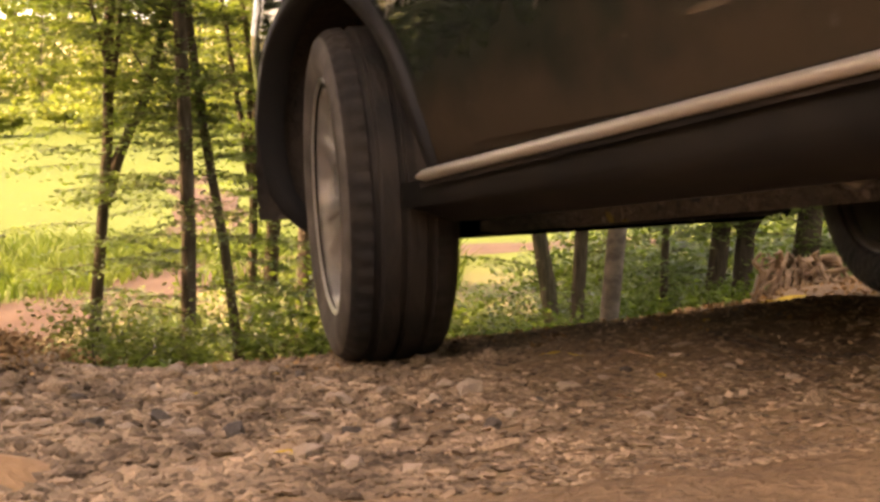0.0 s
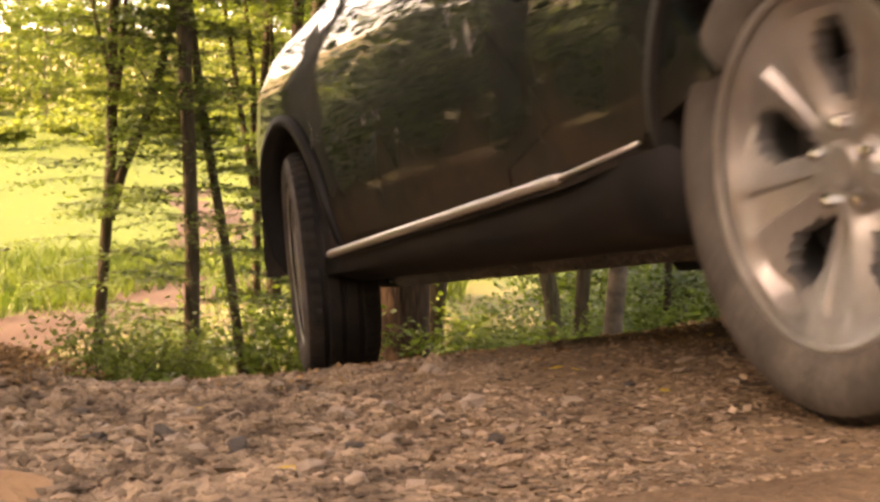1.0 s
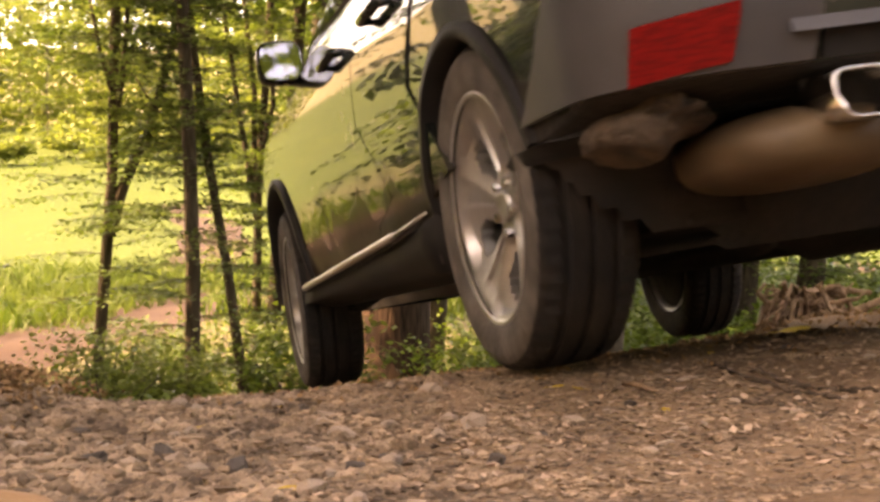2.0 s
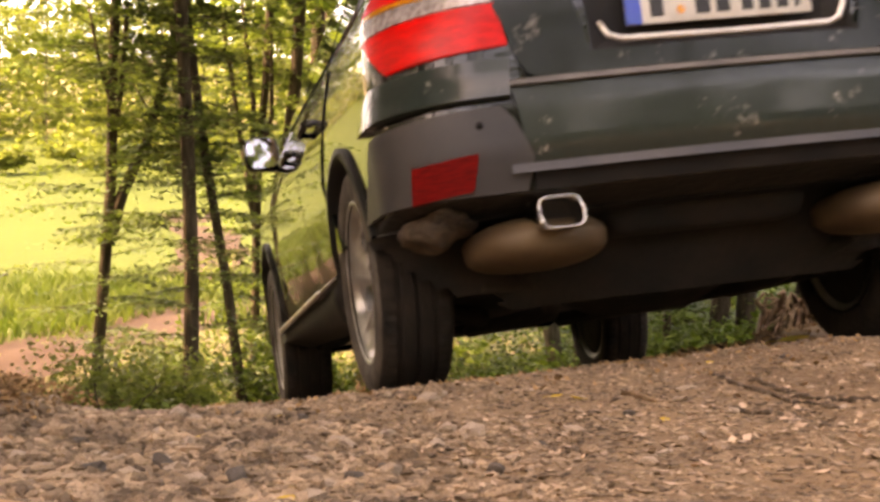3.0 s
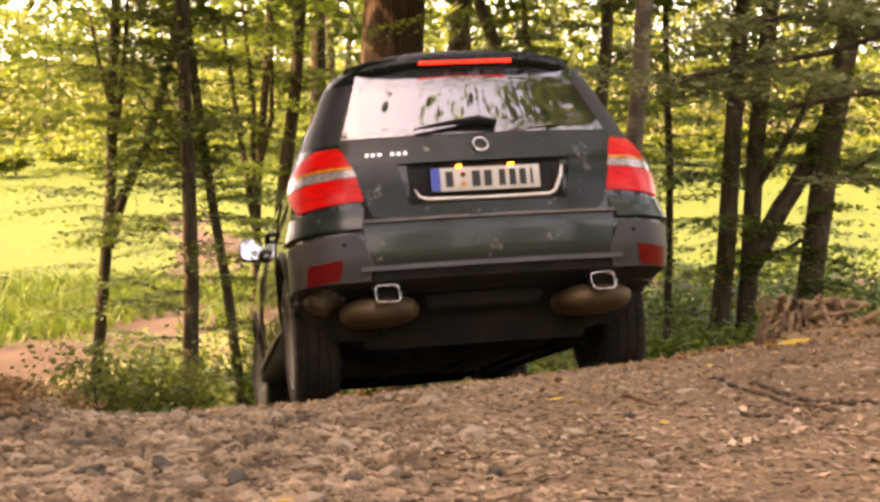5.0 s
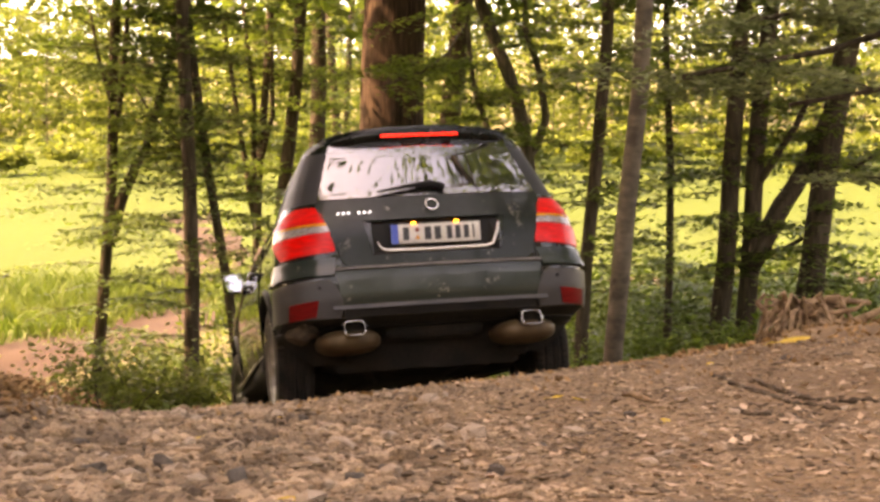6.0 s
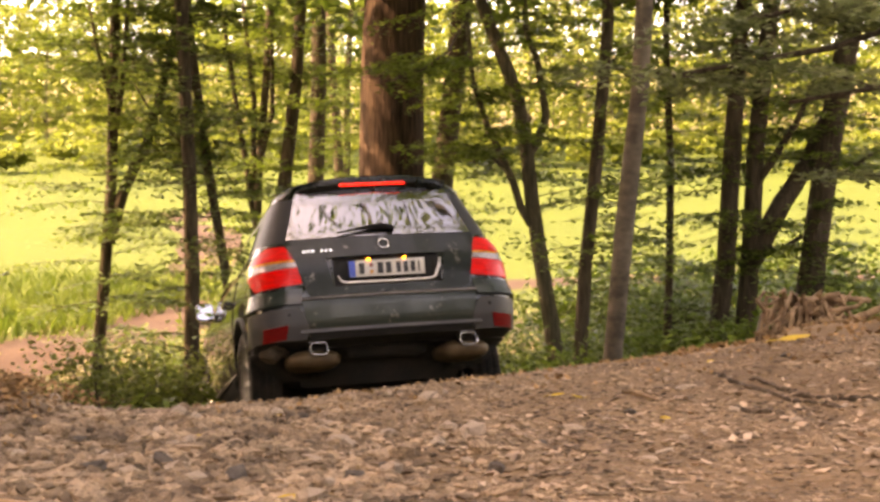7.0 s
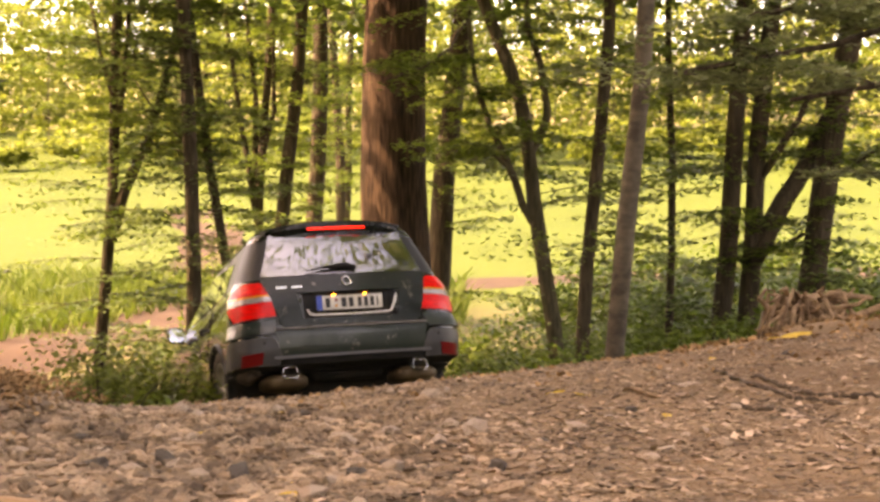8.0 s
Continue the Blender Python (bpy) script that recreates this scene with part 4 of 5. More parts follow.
def build_wheel(name, car, outer):
    """A wheel about its own x axis; outer: -1 or 1, the side of its face."""
    hub = new(name)
    hub.parent = car
    o = outer
    bm = bmesh.new()
    prof = [(-0.085, 0.240), (-0.103, 0.252), (-0.114, 0.285), (-0.113, 0.318), (-0.104, 0.340), (-0.090, 0.351), (-0.062, 0.355), (-0.058, 0.347), (-0.046, 0.347), (-0.042, 0.356),
            (-0.008, 0.357), (-0.005, 0.348)]
    prof = prof + [(-x, r) for x, r in prof[::-1]]
    sides = 174
    rings = []
    for x, r in prof:
        ring = []
        for k in range(sides):
            a = 2 * math.pi * k / sides
            cut = 0.009 if 0.06 < abs(x) < 0.108 and r > 0.33 and (k + (1 if x > 0 else 0)) % 3 == 0 else 0.0
            ring.append(bm.verts.new((x, (r - cut) * math.cos(a), (r - cut) * math.sin(a))))
        rings.append(ring)
    for p, q in zip(rings, rings[1:]):
        for k in range(sides):
            bm.faces.new((p[k], q[k], q[(k + 1) % sides], p[(k + 1) % sides]))
    bmesh.ops.recalc_face_normals(bm, faces=bm.faces)
    t = part("tyre", bm, RUBBER, hub, "tyre with mud in its tread", False)
    t.data.shade_smooth()
    t.data.set_sharp_from_angle(angle=radians(35))
    bm = bmesh.new()
    lathe(bm, [(o * 0.100, 0.249), (o * 0.106, 0.254), (o * 0.1165, 0.285), (o * 0.1160, 0.312), (o * 0.1085, 0.335), (o * 0.104, 0.337)], 64)
    bmesh.ops.recalc_face_normals(bm, faces=bm.faces)
    part("sidewall", bm, DUSTY, hub, "tyre wall grey with dust")
    # rim barrel with its lip
    bm = bmesh.new()
    lathe(bm, [(o * 0.100, 0.240), (o * 0.106, 0.248), (o * 0.104, 0.254), (o * 0.094, 0.254), (o * 0.092, 0.244), (o * 0.07, 0.230), (-o * 0.09, 0.222), (-o * 0.10, 0.240)], 56)
    bmesh.ops.recalc_face_normals(bm, faces=bm.faces)
    part("rim", bm, ALLOY, hub, "silver rim lip")
    # five wide dished spokes with windows between them
    bm = bmesh.new()
    na, radii = 160, [0.036, 0.058, 0.074, 0.088, 0.100, 0.112, 0.126, 0.142, 0.158, 0.174, 0.190, 0.204, 0.218, 0.232, 0.243]

    def face_x(r, a):
        ph = (a * 5 / (2 * math.pi)) % 1.0
        crest = abs(ph - 0.5) * 2
        dish = 0.055 + 0.040 * (max(r - 0.04, 0) / 0.203) ** 1.6
        return dish - 0.034 * max(0, 0.72 - crest) * (1 if 0.07 < r < 0.225 else 0) - (0.007 if crest > 0.80 and 0.075 < r < 0.215 else 0)

    vs = [[bm.verts.new((o * face_x(r, 2 * math.pi * k / na), r * math.cos(2 * math.pi * k / na), r * math.sin(2 * math.pi * k / na))) for k in range(na)] for r in radii]
    for j in range(len(radii) - 1):
        rm = (radii[j] + radii[j + 1]) / 2
        for k in range(na):
            ph = abs(((k + 0.5) / na * 5) % 1.0 - 0.5)
            half = np.interp(rm, [0.085, 0.10, 0.14, 0.165, 0.190, 0.205], [0.0, 0.13, 0.21, 0.20, 0.14, 0.05])
            if 0.085 < rm < 0.205 and ph < half:
                continue
            bm.faces.new((vs[j][k], vs[j + 1][k], vs[j + 1][(k + 1) % na], vs[j][(k + 1) % na]))
    bmesh.ops.recalc_face_normals(bm, faces=bm.faces)
    ext = bmesh.ops.extrude_face_region(bm, geom=list(bm.faces))
    for v in [g for g in ext["geom"] if isinstance(g, bmesh.types.BMVert)]:
        v.co.x -= o * 0.028
    bmesh.ops.recalc_face_normals(bm, faces=bm.faces)
    sp = part("spokes", bm, ALLOY, hub, "five wide silver spokes, dusty")
    sp.data.set_sharp_from_angle(angle=radians(30))
    bm = bmesh.new()
    lathe(bm, [(o * 0.045, 0.037), (o * 0.060, 0.036), (o * 0.064, 0.031), (o * 0.062, 0.022), (o * 0.063, 0.0005)], 24)
    part("hub_cap", bm, ALLOY, hub)
    for k in range(5):
        a = 2 * math.pi * (k + 0.5) / 5
        bm = bmesh.new()
        lathe(bm, [(o * 0.05, 0.011), (o * 0.066, 0.011), (o * 0.068, 0.008), (o * 0.069, 0.0005)], 6, (0, 0.058 * math.cos(a), 0.058 * math.sin(a)))
        part("wheel_bolt", bm, CHROME, hub, "", False)
    bm = bmesh.new()
    lathe(bm, [(o * 0.020, 0.05), (o * 0.020, 0.155), (o * 0.002, 0.155), (o * 0.002, 0.05)], 40)
    part("brake_disc", bm, UNDER, hub)
    bm = bmesh.new()
    lathe(bm, [(-o * 0.082, 0.03), (-o * 0.088, 0.12), (-o * 0.084, 0.221), (-o * 0.070, 0.221)], 36)
    bmesh.ops.recalc_face_normals(bm, faces=bm.faces)
    part("backing_plate", bm, UNDER, hub)
    return hub


def build_car():
    car = new("car")
    build_body(car)
    # tail: lamps in three bands
    for sd in (-1, 1):
        lamp = patch("tail_lamp", edges([(sd * 0.585, 0.895), (sd * 0.604, 1.008)], 4), edges([(sd * 0.93, 0.872), (sd * 1.05, 0.985)], 4), RED_GLOW, car, 0.010, 0.05, 14,
                     "red, white and amber tail lamp")
        patch("reverse_lens", edges([(sd * 0.606, 1.012), (sd * 0.617, 1.046)], 3), edges([(sd * 1.052, 0.989), (sd * 1.045, 1.046)], 3), CLEAR_LENS, lamp, 0.010, 0.05, 14, "clear ribbed lens")
        patch("indicator_lens", edges([(sd * 0.619, 1.050), (sd * 0.622, 1.062)], 2), edges([(sd * 1.042, 1.050), (sd * 1.03, 1.062)], 2), AMBER_LENS, lamp, 0.010, 0.05, 14, "thin amber lens")
        patch("upper_lens", edges([(sd * 0.624, 1.066), (sd * 0.640, 1.120), (sd * 0.668, 1.168)], 4), edges([(sd * 1.02, 1.066), (sd * 0.93, 1.120), (sd * 0.80, 1.172)], 4), RED_GLOW, lamp, 0.010, 0.05, 14)
        patch("bumper_corner", edges([(sd * 0.58, 0.522), (sd * 0.56, 0.60), (sd * 0.60, 0.700), (sd * 0.635, 0.735)], 4), edges([(sd * 1.28, 0.522), (sd * 1.20, 0.60), (sd * 1.12, 0.675), (sd * 1.06, 0.715)], 4),
              GREY_PLASTIC, car, 0.016, 0.03, 18, "grey unpainted bumper corner")
        patch("bumper_shoulder", edges([(sd * 0.605, 0.752), (sd * 0.585, 0.862)], 4), edges([(sd * 1.16, 0.742), (sd * 1.03, 0.850)], 4), TAIL_PAINT, car, 0.030, 0.03, 18, off_top=0.008)
        patch("reflector", edges([(sd * 0.715, 0.535), (sd * 0.70, 0.622)], 4), edges([(sd * 0.875, 0.52), (sd * 0.87, 0.612)], 4), RED_LENS, car, 0.022, 0.02, 8, "red bumper reflector")
        bm = bmesh.new()
        bmesh.ops.create_uvsphere(bm, u_segments=10, v_segments=6, radius=0.011, matrix=Matrix.Translation(skin(sd * 0.69, 0.69) + normal(sd * 0.69, 0.69) * 0.015))
        part("parking_sensor", bm, PLASTIC, car)
        # exhaust tip: a rounded rectangular pipe
        bm = bmesh.new()
        rings = []
        for y, gw in ((-0.945, 0.0), (-0.950, -0.003), (-0.945, -0.006), (-0.80, -0.007)):
            ring = []
            for k in range(28):
                a = 2 * math.pi * k / 28
                c, s_ = math.cos(a), math.sin(a)
                ring.append(bm.verts.new((sd * 0.513 + (0.059 + gw) * math.copysign(abs(c) ** 0.45, c), y + 0.02 * (s_ > 0), 0.452 + (0.044 + gw) * math.copysign(abs(s_) ** 0.45, s_))))
            rings.append(ring)
        outer = [bm.verts.new((v.co.x, -0.80, v.co.z)) for v in rings[0]]
        for a, b in zip([outer] + rings, rings):
            for k in range(28):
                bm.faces.new((a[k], a[(k + 1) % 28], b[(k + 1) % 28], b[k]))
        bmesh.ops.recalc_face_normals(bm, faces=bm.faces)
        part("exhaust_tip", bm, CHROME, car, "rounded rectangular chrome exhaust tip")
        bm = bmesh.new()
        box(bm, sd * 0.513 - 0.058, sd * 0.513 + 0.058, -0.83, -0.82, 0.41, 0.495)
        part("exhaust_throat", bm, UNDER, car, "", False)
        bm = bmesh.new()
        bmesh.ops.create_uvsphere(bm, u_segments=28, v_segments=14, radius=1)
        for v in bm.verts:
            x, y, z = v.co
            v.co = (sd * 0.52 + 0.185 * math.copysign(abs(x) ** 0.75, x), -0.66 + 0.21 * math.copysign(abs(y) ** 0.7, y), 0.396 + 0.070 * math.copysign(abs(z) ** 0.8, z) + 0.012 * (abs(z) < 0.12))
        if sd > 0:
            part("muffler", bm, MUFFLER, car, "tan heat-stained steel muffler")
            continue
        splash = bmesh.new()
        bmesh.ops.create_uvsphere(splash, u_segments=20, v_segments=12, radius=1)
        for v in splash.verts:
            d = 1 + 0.16 * math.sin(4 * v.co.x + 5 * v.co.z) + 0.09 * math.sin(11 * v.co.z + 7 * v.co.x)
            v.co = Vector((sd * 0.765, -0.60, 0.480)) + Vector((v.co.x * 0.095, v.co.y * 0.17, v.co.z * 0.062)) * d
        part("splash_guard", splash, MUD_CAKE, car, "splash guard caked with brown mud")
        part("muffler", bm, MUFFLER, car, "tan heat-stained steel muffler")
    # bumper, valance
    patch("rear_bumper", edges([(-0.575, 0.585), (-0.585, 0.70), (-0.60, 0.776)], 5), edges([(0.575, 0.585), (0.585, 0.70), (0.60, 0.776)], 5), TAIL_PAINT, car, 0.014, 0.03, 24, "scuffed painted rear bumper")
    # the bright line along this ledge is sky sheen painted as pale colour
    patch("bumper_edge", edges([(-0.60, 0.777), (-0.605, 0.797)], 3), edges([(0.60, 0.777), (0.605, 0.797)], 3), LEDGE_SHEEN, car, 0.030, 0.03, 24, off_top=0.006)
    patch("valance", edges([(-1.10, 0.455), (-1.20, 0.485)], 4), edges([(1.10, 0.455), (1.20, 0.485)], 4), PLASTIC, car, 0.010, 0.03, 40, "black plastic valance under the bumper")
    patch("valance_centre", edges([(-0.56, 0.520), (-0.555, 0.572)], 4), edges([(0.56, 0.520), (0.555, 0.572)], 4), PLASTIC, car, 0.010, 0.03, 24)
    patch("valance_lip", edges([(-0.62, 0.570), (-0.62, 0.588)], 3), edges([(0.62, 0.570), (0.62, 0.588)], 3), GREY_PLASTIC, car, 0.034, 0.03, 24, off_top=0.016)
    # tailgate, with the recess for the plate
    bm, rows = bmesh.new(), []
    for z, hw in ((0.797, 0.50), (0.802, 0.525), (0.815, 0.545), (0.84, 0.56), (0.857, 0.566), (0.90, 0.578), (0.95, 0.594), (1.0, 0.610), (1.06, 0.628), (1.09, 0.64), (1.12, 0.65), (1.155, 0.66), (1.18, 0.662), (1.205, 0.655)):
        h = 0.375 + 0.04 * max(0.0, min(1.0, (z - 0.857) / 0.203))
        ss = [-hw + (hw - h) * k / 8 for k in range(8)] + [-h + 2 * h * k / 24 for k in range(25)] + [h + (hw - h) * k / 8 for k in range(1, 9)]
        rows.append([(z, bm.verts.new(skin(q, z) + normal(q, z) * 0.010)) for q in ss])
    for p, q in zip(rows, rows[1:]):
        for k in range(len(p) - 1):
            if not (8 <= k < 32 and p[0][0] >= 0.856 and q[0][0] <= 1.061):
                bm.faces.new((p[k][1], p[k + 1][1], q[k + 1][1], q[k][1]))
    bmesh.ops.solidify(bm, geom=list(bm.faces), thickness=0.016)
    bmesh.ops.recalc_face_normals(bm, faces=bm.faces)
    tail = part("tailgate", bm, TAIL_PAINT, car, "scratched dark grey-green tailgate")
    tail.data.set_sharp_from_angle(angle=radians(40))
    v = []
    fr, bk = [(-0.376, 0.856), (0.376, 0.856), (0.416, 1.061), (-0.416, 1.061)], [(-0.305, 0.895), (0.305, 0.895), (0.325, 1.04), (-0.325, 1.04)]
    for x, z in fr:
        v.append((x, skin(x, z).y - 0.004, z))
    for x, z in bk:
        v.append((x, -0.862, z))
    # dark plastic all over, so the recess's shade is put into its colour
    mesh_part("plate_recess", v, [(0, 1, 5, 4), (1, 2, 6, 5), (2, 3, 7, 6), (3, 0, 4, 7), (4, 5, 6, 7)], PLASTIC, tail)
    bm = bmesh.new()
    box(bm, -0.262, 0.262, -0.90, -0.892, 0.918, 1.030, 0.003)
    plate = part("number_plate", bm, PLATE_WHITE, car, "white plate with a blue band and dark bars")
    bm = bmesh.new()
    box(bm, -0.262, -0.218, -0.9025, -0.897, 0.919, 1.029, 0.001)
    part("blue_band", bm, PLATE_BLUE, plate, "", False)
    for x0, x1 in ((-0.195, -0.150), (-0.068, -0.020), (-0.010, 0.036), (0.062, 0.102), (0.112, 0.152), (0.162, 0.202), (0.214, 0.234)):
        bm = bmesh.new()
        box(bm, x0 + 0.002, x1 - 0.006, -0.9025, -0.899, 0.936, 1.012, 0.001)
        part("bar", bm, INK_CABIN, plate, "", False)
    for z in (0.950, 0.995):
        bm = bmesh.new()
        lathe(bm, [(0, 0.013), (-0.003, 0.012), (-0.003, 0.001)], 14)
        bmesh.ops.transform(bm, matrix=Matrix.Translation((-0.108, -0.9005, z)) @ Matrix.Rotation(radians(90), 4, "Z"), verts=bm.verts)
        part("seal", bm, AMBER_LENS if z < 0.97 else RED_LENS, plate, "", False)
    for x in (-0.125, 0.125):
        bm = bmesh.new()
        box(bm, x - 0.012, x + 0.012, -0.910, -0.880, 1.032, 1.042, 0.003)
        part("plate_lamp", bm, PLATE_GLOW, car, "small lit amber plate lamp")
    bm = bmesh.new()
    tube(bm, [(-0.345, -0.915, 0.93), (-0.325, -0.92, 0.893), (-0.29, -0.925, 0.880), (0, -0.930, 0.876), (0.29, -0.925, 0.880), (0.325, -0.92, 0.893), (0.36, -0.912, 0.97), (0.372, -0.905, 1.02)], [0.005, 0.008, 0.009, 0.009, 0.009, 0.010, 0.010, 0.006], 8)
    part("grip_strip", bm, BRUSHED, tail, "satin silver strip under the plate")
    # the emblem as a plain ring, the lettering as small bars
    bm = bmesh.new()
    for k in range(24):
        a0, a1 = 2 * math.pi * k / 24, 2 * math.pi * (k + 1) / 24
        q = [bm.verts.new((r * math.cos(a), skin(0, 1.152 + r * math.sin(a)).y - 0.028, 1.152 + r * math.sin(a))) for r, a in ((0.031, a0), (0.040, a0), (0.040, a1), (0.031, a1))]
        bm.faces.new(q)
    bmesh.ops.remove_doubles(bm, verts=bm.verts, dist=0.0005)
    bmesh.ops.solidify(bm, geom=list(bm.faces), thickness=0.006)
    part("emblem", bm, CHROME, car, "plain chrome ring emblem")
    for x in (-0.545, -0.515, -0.485, -0.425, -0.395, -0.365):
        p = skin(x, 1.118)
        bm = bmesh.new()
        box(bm, x - 0.010, x + 0.010, p.y - 0.016, p.y, 1.107, 1.130, 0.002)
        part("letter_bar", bm, CHROME, car, "", False)
    # rear window, wiper, spoiler with the third brake lamp
    patch("rear_window", edges([(-0.652, 1.215), (-0.60, 1.36), (-0.535, 1.570)], 6), edges([(0.652, 1.215), (0.60, 1.36), (0.535, 1.570)], 6), GLASS, car, 0.008, 0.012, 28, "dark tinted rear window")
    bm = bmesh.new()
    pts = [skin(x, z) + normal(x, z) * o_ for x, z, o_ in ((0.10, 1.250, 0.03), (0.02, 1.272, 0.035), (-0.14, 1.258, 0.032), (-0.30, 1.232, 0.028))]
    tube(bm, pts, [0.016, 0.020, 0.012, 0.005], 8)
    part("rear_wiper", bm, PLASTIC, car, "black rear wiper")
    bm = bmesh.new()
    rows = []
    for y, z, hw, drop in ((-0.30, 1.680, 0.58, 0.035), (-0.55, 1.678, 0.575, 0.040), (-0.648, 1.668, 0.56, 0.040), (-0.668, 1.640, 0.55, 0.035), (-0.662, 1.592, 0.545, 0.03), (-0.618, 1.578, 0.545, 0.03)):
        rows.append([bm.verts.new((hw * u, y + 0.10 * abs(u) ** 3, z - drop * abs(u) ** 2.5)) for u in np.linspace(-1, 1, 25)])
    for a, b in zip(rows, rows[1:]):
        for k in range(24):
            bm.faces.new((a[k], b[k], b[k + 1], a[k + 1]))
    bmesh.ops.solidify(bm, geom=list(bm.faces), thickness=0.012)
    bmesh.ops.recalc_face_normals(bm, faces=bm.faces)
    sp = part("roof_spoiler", bm, PAINT, car, "dark roof spoiler")
    bm = bmesh.new()
    box(bm, -0.232, 0.232, -0.673, -0.655, 1.598, 1.612, 0.003)
    part("brake_lamp", bm, BRAKE_GLOW, sp, "lit red strip brake lamp")
    # sides: doors, windows, mirrors, running boards, arches
    for sd in (-1, 1):
        def run(y0, z0, y1, z1, y2=None, z2=None):
            c = [(sd * s_of(y0, z0), z0), (sd * s_of(y1, z1), z1)]
            return edges(c + ([(sd * s_of(y2, z2), z2)] if y2 is not None else []), 6)
        for nm, a, b in (("rear_door", run(0.47, 0.40, 0.42, 0.75, 0.22, 1.10), run(1.035, 0.40, 1.035, 0.75, 1.035, 1.10)), ("front_door", run(1.045, 0.40, 1.045, 0.75, 1.045, 1.10), run(2.16, 0.40, 2.22, 0.75, 2.24, 1.06))):
            d = patch(nm, a, b, PAINT, car, 0.006, 0.02, 14, "dark door with brown dust on its lower half")
            y, z = (0.62 if nm == "rear_door" else 1.25), 0.985
            bm = bmesh.new()
            x = dim("w", z) + 0.034
            tube(bm, [(sd * (x - 0.04), y - 0.12, z), (sd * x, y - 0.10, z), (sd * x, y + 0.10, z - 0.004), (sd * (x - 0.04), y + 0.12, z - 0.004)], [0.012, 0.016, 0.016, 0.012], 8)
            part("door_handle", bm, PAINT, d)
        patch("side_window", run(0.32, 1.15, 0.36, 1.46), run(1.02, 1.15, 1.02, 1.50), GLASS, car, 0.008, 0.012, 8)
        patch("side_window", run(1.07, 1.15, 1.07, 1.50), run(2.02, 1.13, 1.52, 1.49), GLASS, car, 0.008, 0.012, 8)
        patch("side_window", run(-0.26, 1.17, -0.15, 1.43), run(0.24, 1.15, 0.30, 1.45), GLASS, car, 0.008, 0.012, 8)
        bm = bmesh.new()
        rows = []
        for y, g in ((1.955, 0.90), (1.965, 1.0), (2.03, 0.97), (2.09, 0.75), (2.12, 0.35)):
            ring = []
            for k in range(24):
                a = 2 * math.pi * k / 24
                c, s_ = math.cos(a), math.sin(a)
                ring.append(bm.verts.new((sd * (0.950 + 0.078 * g * math.copysign(abs(c) ** 0.55, c)), y, 1.125 + 0.076 * g * math.copysign(abs(s_) ** 0.55, s_))))
            rows.append(ring)
        for a, b in zip(rows, rows[1:]):
            for k in range(24):
                bm.faces.new((a[k], a[(k + 1) % 24], b[(k + 1) % 24], b[k]))
        bm.faces.new(rows[-1])
        box(bm, *sorted((sd * 0.84, sd * 0.93)), 1.98, 2.06, 1.05, 1.09, 0.01)
        bmesh.ops.recalc_face_normals(bm, faces=bm.faces)
        mh = part("door_mirror", bm, PAINT, car, "door mirror in body colour")
        bm = bmesh.new()
        vs = []
        for k in range(24):
            a = 2 * math.pi * k / 24
            c, s_ = math.cos(a), math.sin(a)
            vs.append(bm.verts.new((sd * (0.950 + 0.069 * math.copysign(abs(c) ** 0.55, c)), 1.944 + 0.19 * 0.067 * math.copysign(abs(s_) ** 0.55, s_), 1.125 + 0.067 * math.copysign(abs(s_) ** 0.55, s_))))
        bm.faces.new(vs)
        bmesh.ops.solidify(bm, geom=list(bm.faces), thickness=0.004)
        part("mirror_glass", bm, MIRROR, mh, "", False)
        # running board: bright rail, studded rubber tread
        a, b, c = Vector((sd * 0.925, 2.30, 0.350)), Vector((sd * 0.930, 0.72, 0.412)), Vector((sd * 0.905, 0.46, 0.443))
        bm = bmesh.new()
        tube(bm, [a, a.lerp(b, 0.02), a.lerp(b, 0.5), a.lerp(b, 0.98), b], [0.004, 0.0115, 0.0115, 0.0115, 0.009], 10)
        board = part("running_board", bm, BRUSHED, car, "bright aluminium running board rail")
        bm = bmesh.new()
        tube(bm, [b, c], [0.006, 0.004], 8)
        part("board_end", bm, BRUSHED, board)
        v = []
        for p in (a, b, c):
            v += [p + Vector((0, 0, 0.004)), Vector((sd * 0.865, p.y, p.z + 0.022)), p + Vector((-sd * 0.005, 0, -0.02))]
        mesh_part("tread", v, [(0, 1, 4, 3), (3, 4, 7, 6), (0, 3, 5, 2), (3, 6, 8, 5)], RUBBER, board, "black rubber tread with studs")
        bm = bmesh.new()
        for k in range(44):
            for j in (0.3, 0.62):
                p = a.lerp(b, (k + 0.5) / 44) + Vector((-sd * 0.06 * j, 0, 0.005 + 0.017 * j))
                box(bm, p.x - 0.006, p.x + 0.006, p.y - 0.009, p.y + 0.009, p.z - 0.004, p.z + 0.006)
        part("stud", bm, PLASTIC, board, "", False)
        bm = bmesh.new()
        rows = []
        for y in np.linspace(0.36, 2.40, 12):
            zt = float(np.interp(y, [0.46, 0.72, 2.3], [0.43, 0.405, 0.345]))
            rows.append([bm.verts.new((sd * x, y, z)) for x, z in ((0.905, zt), (0.912, zt - 0.05), (0.885, 0.295), (0.80, 0.268), (0.62, 0.265))])
        for p, q in zip(rows, rows[1:]):
            for k in range(4):
                bm.faces.new((p[k], q[k], q[k + 1], p[k + 1]))
        bm.faces.new(rows[0])
        bm.faces.new(rows[-1][::-1])
        bmesh.ops.recalc_face_normals(bm, faces=bm.faces)
        part("sill", bm, PLASTIC, car, "dusty dark sill panel")
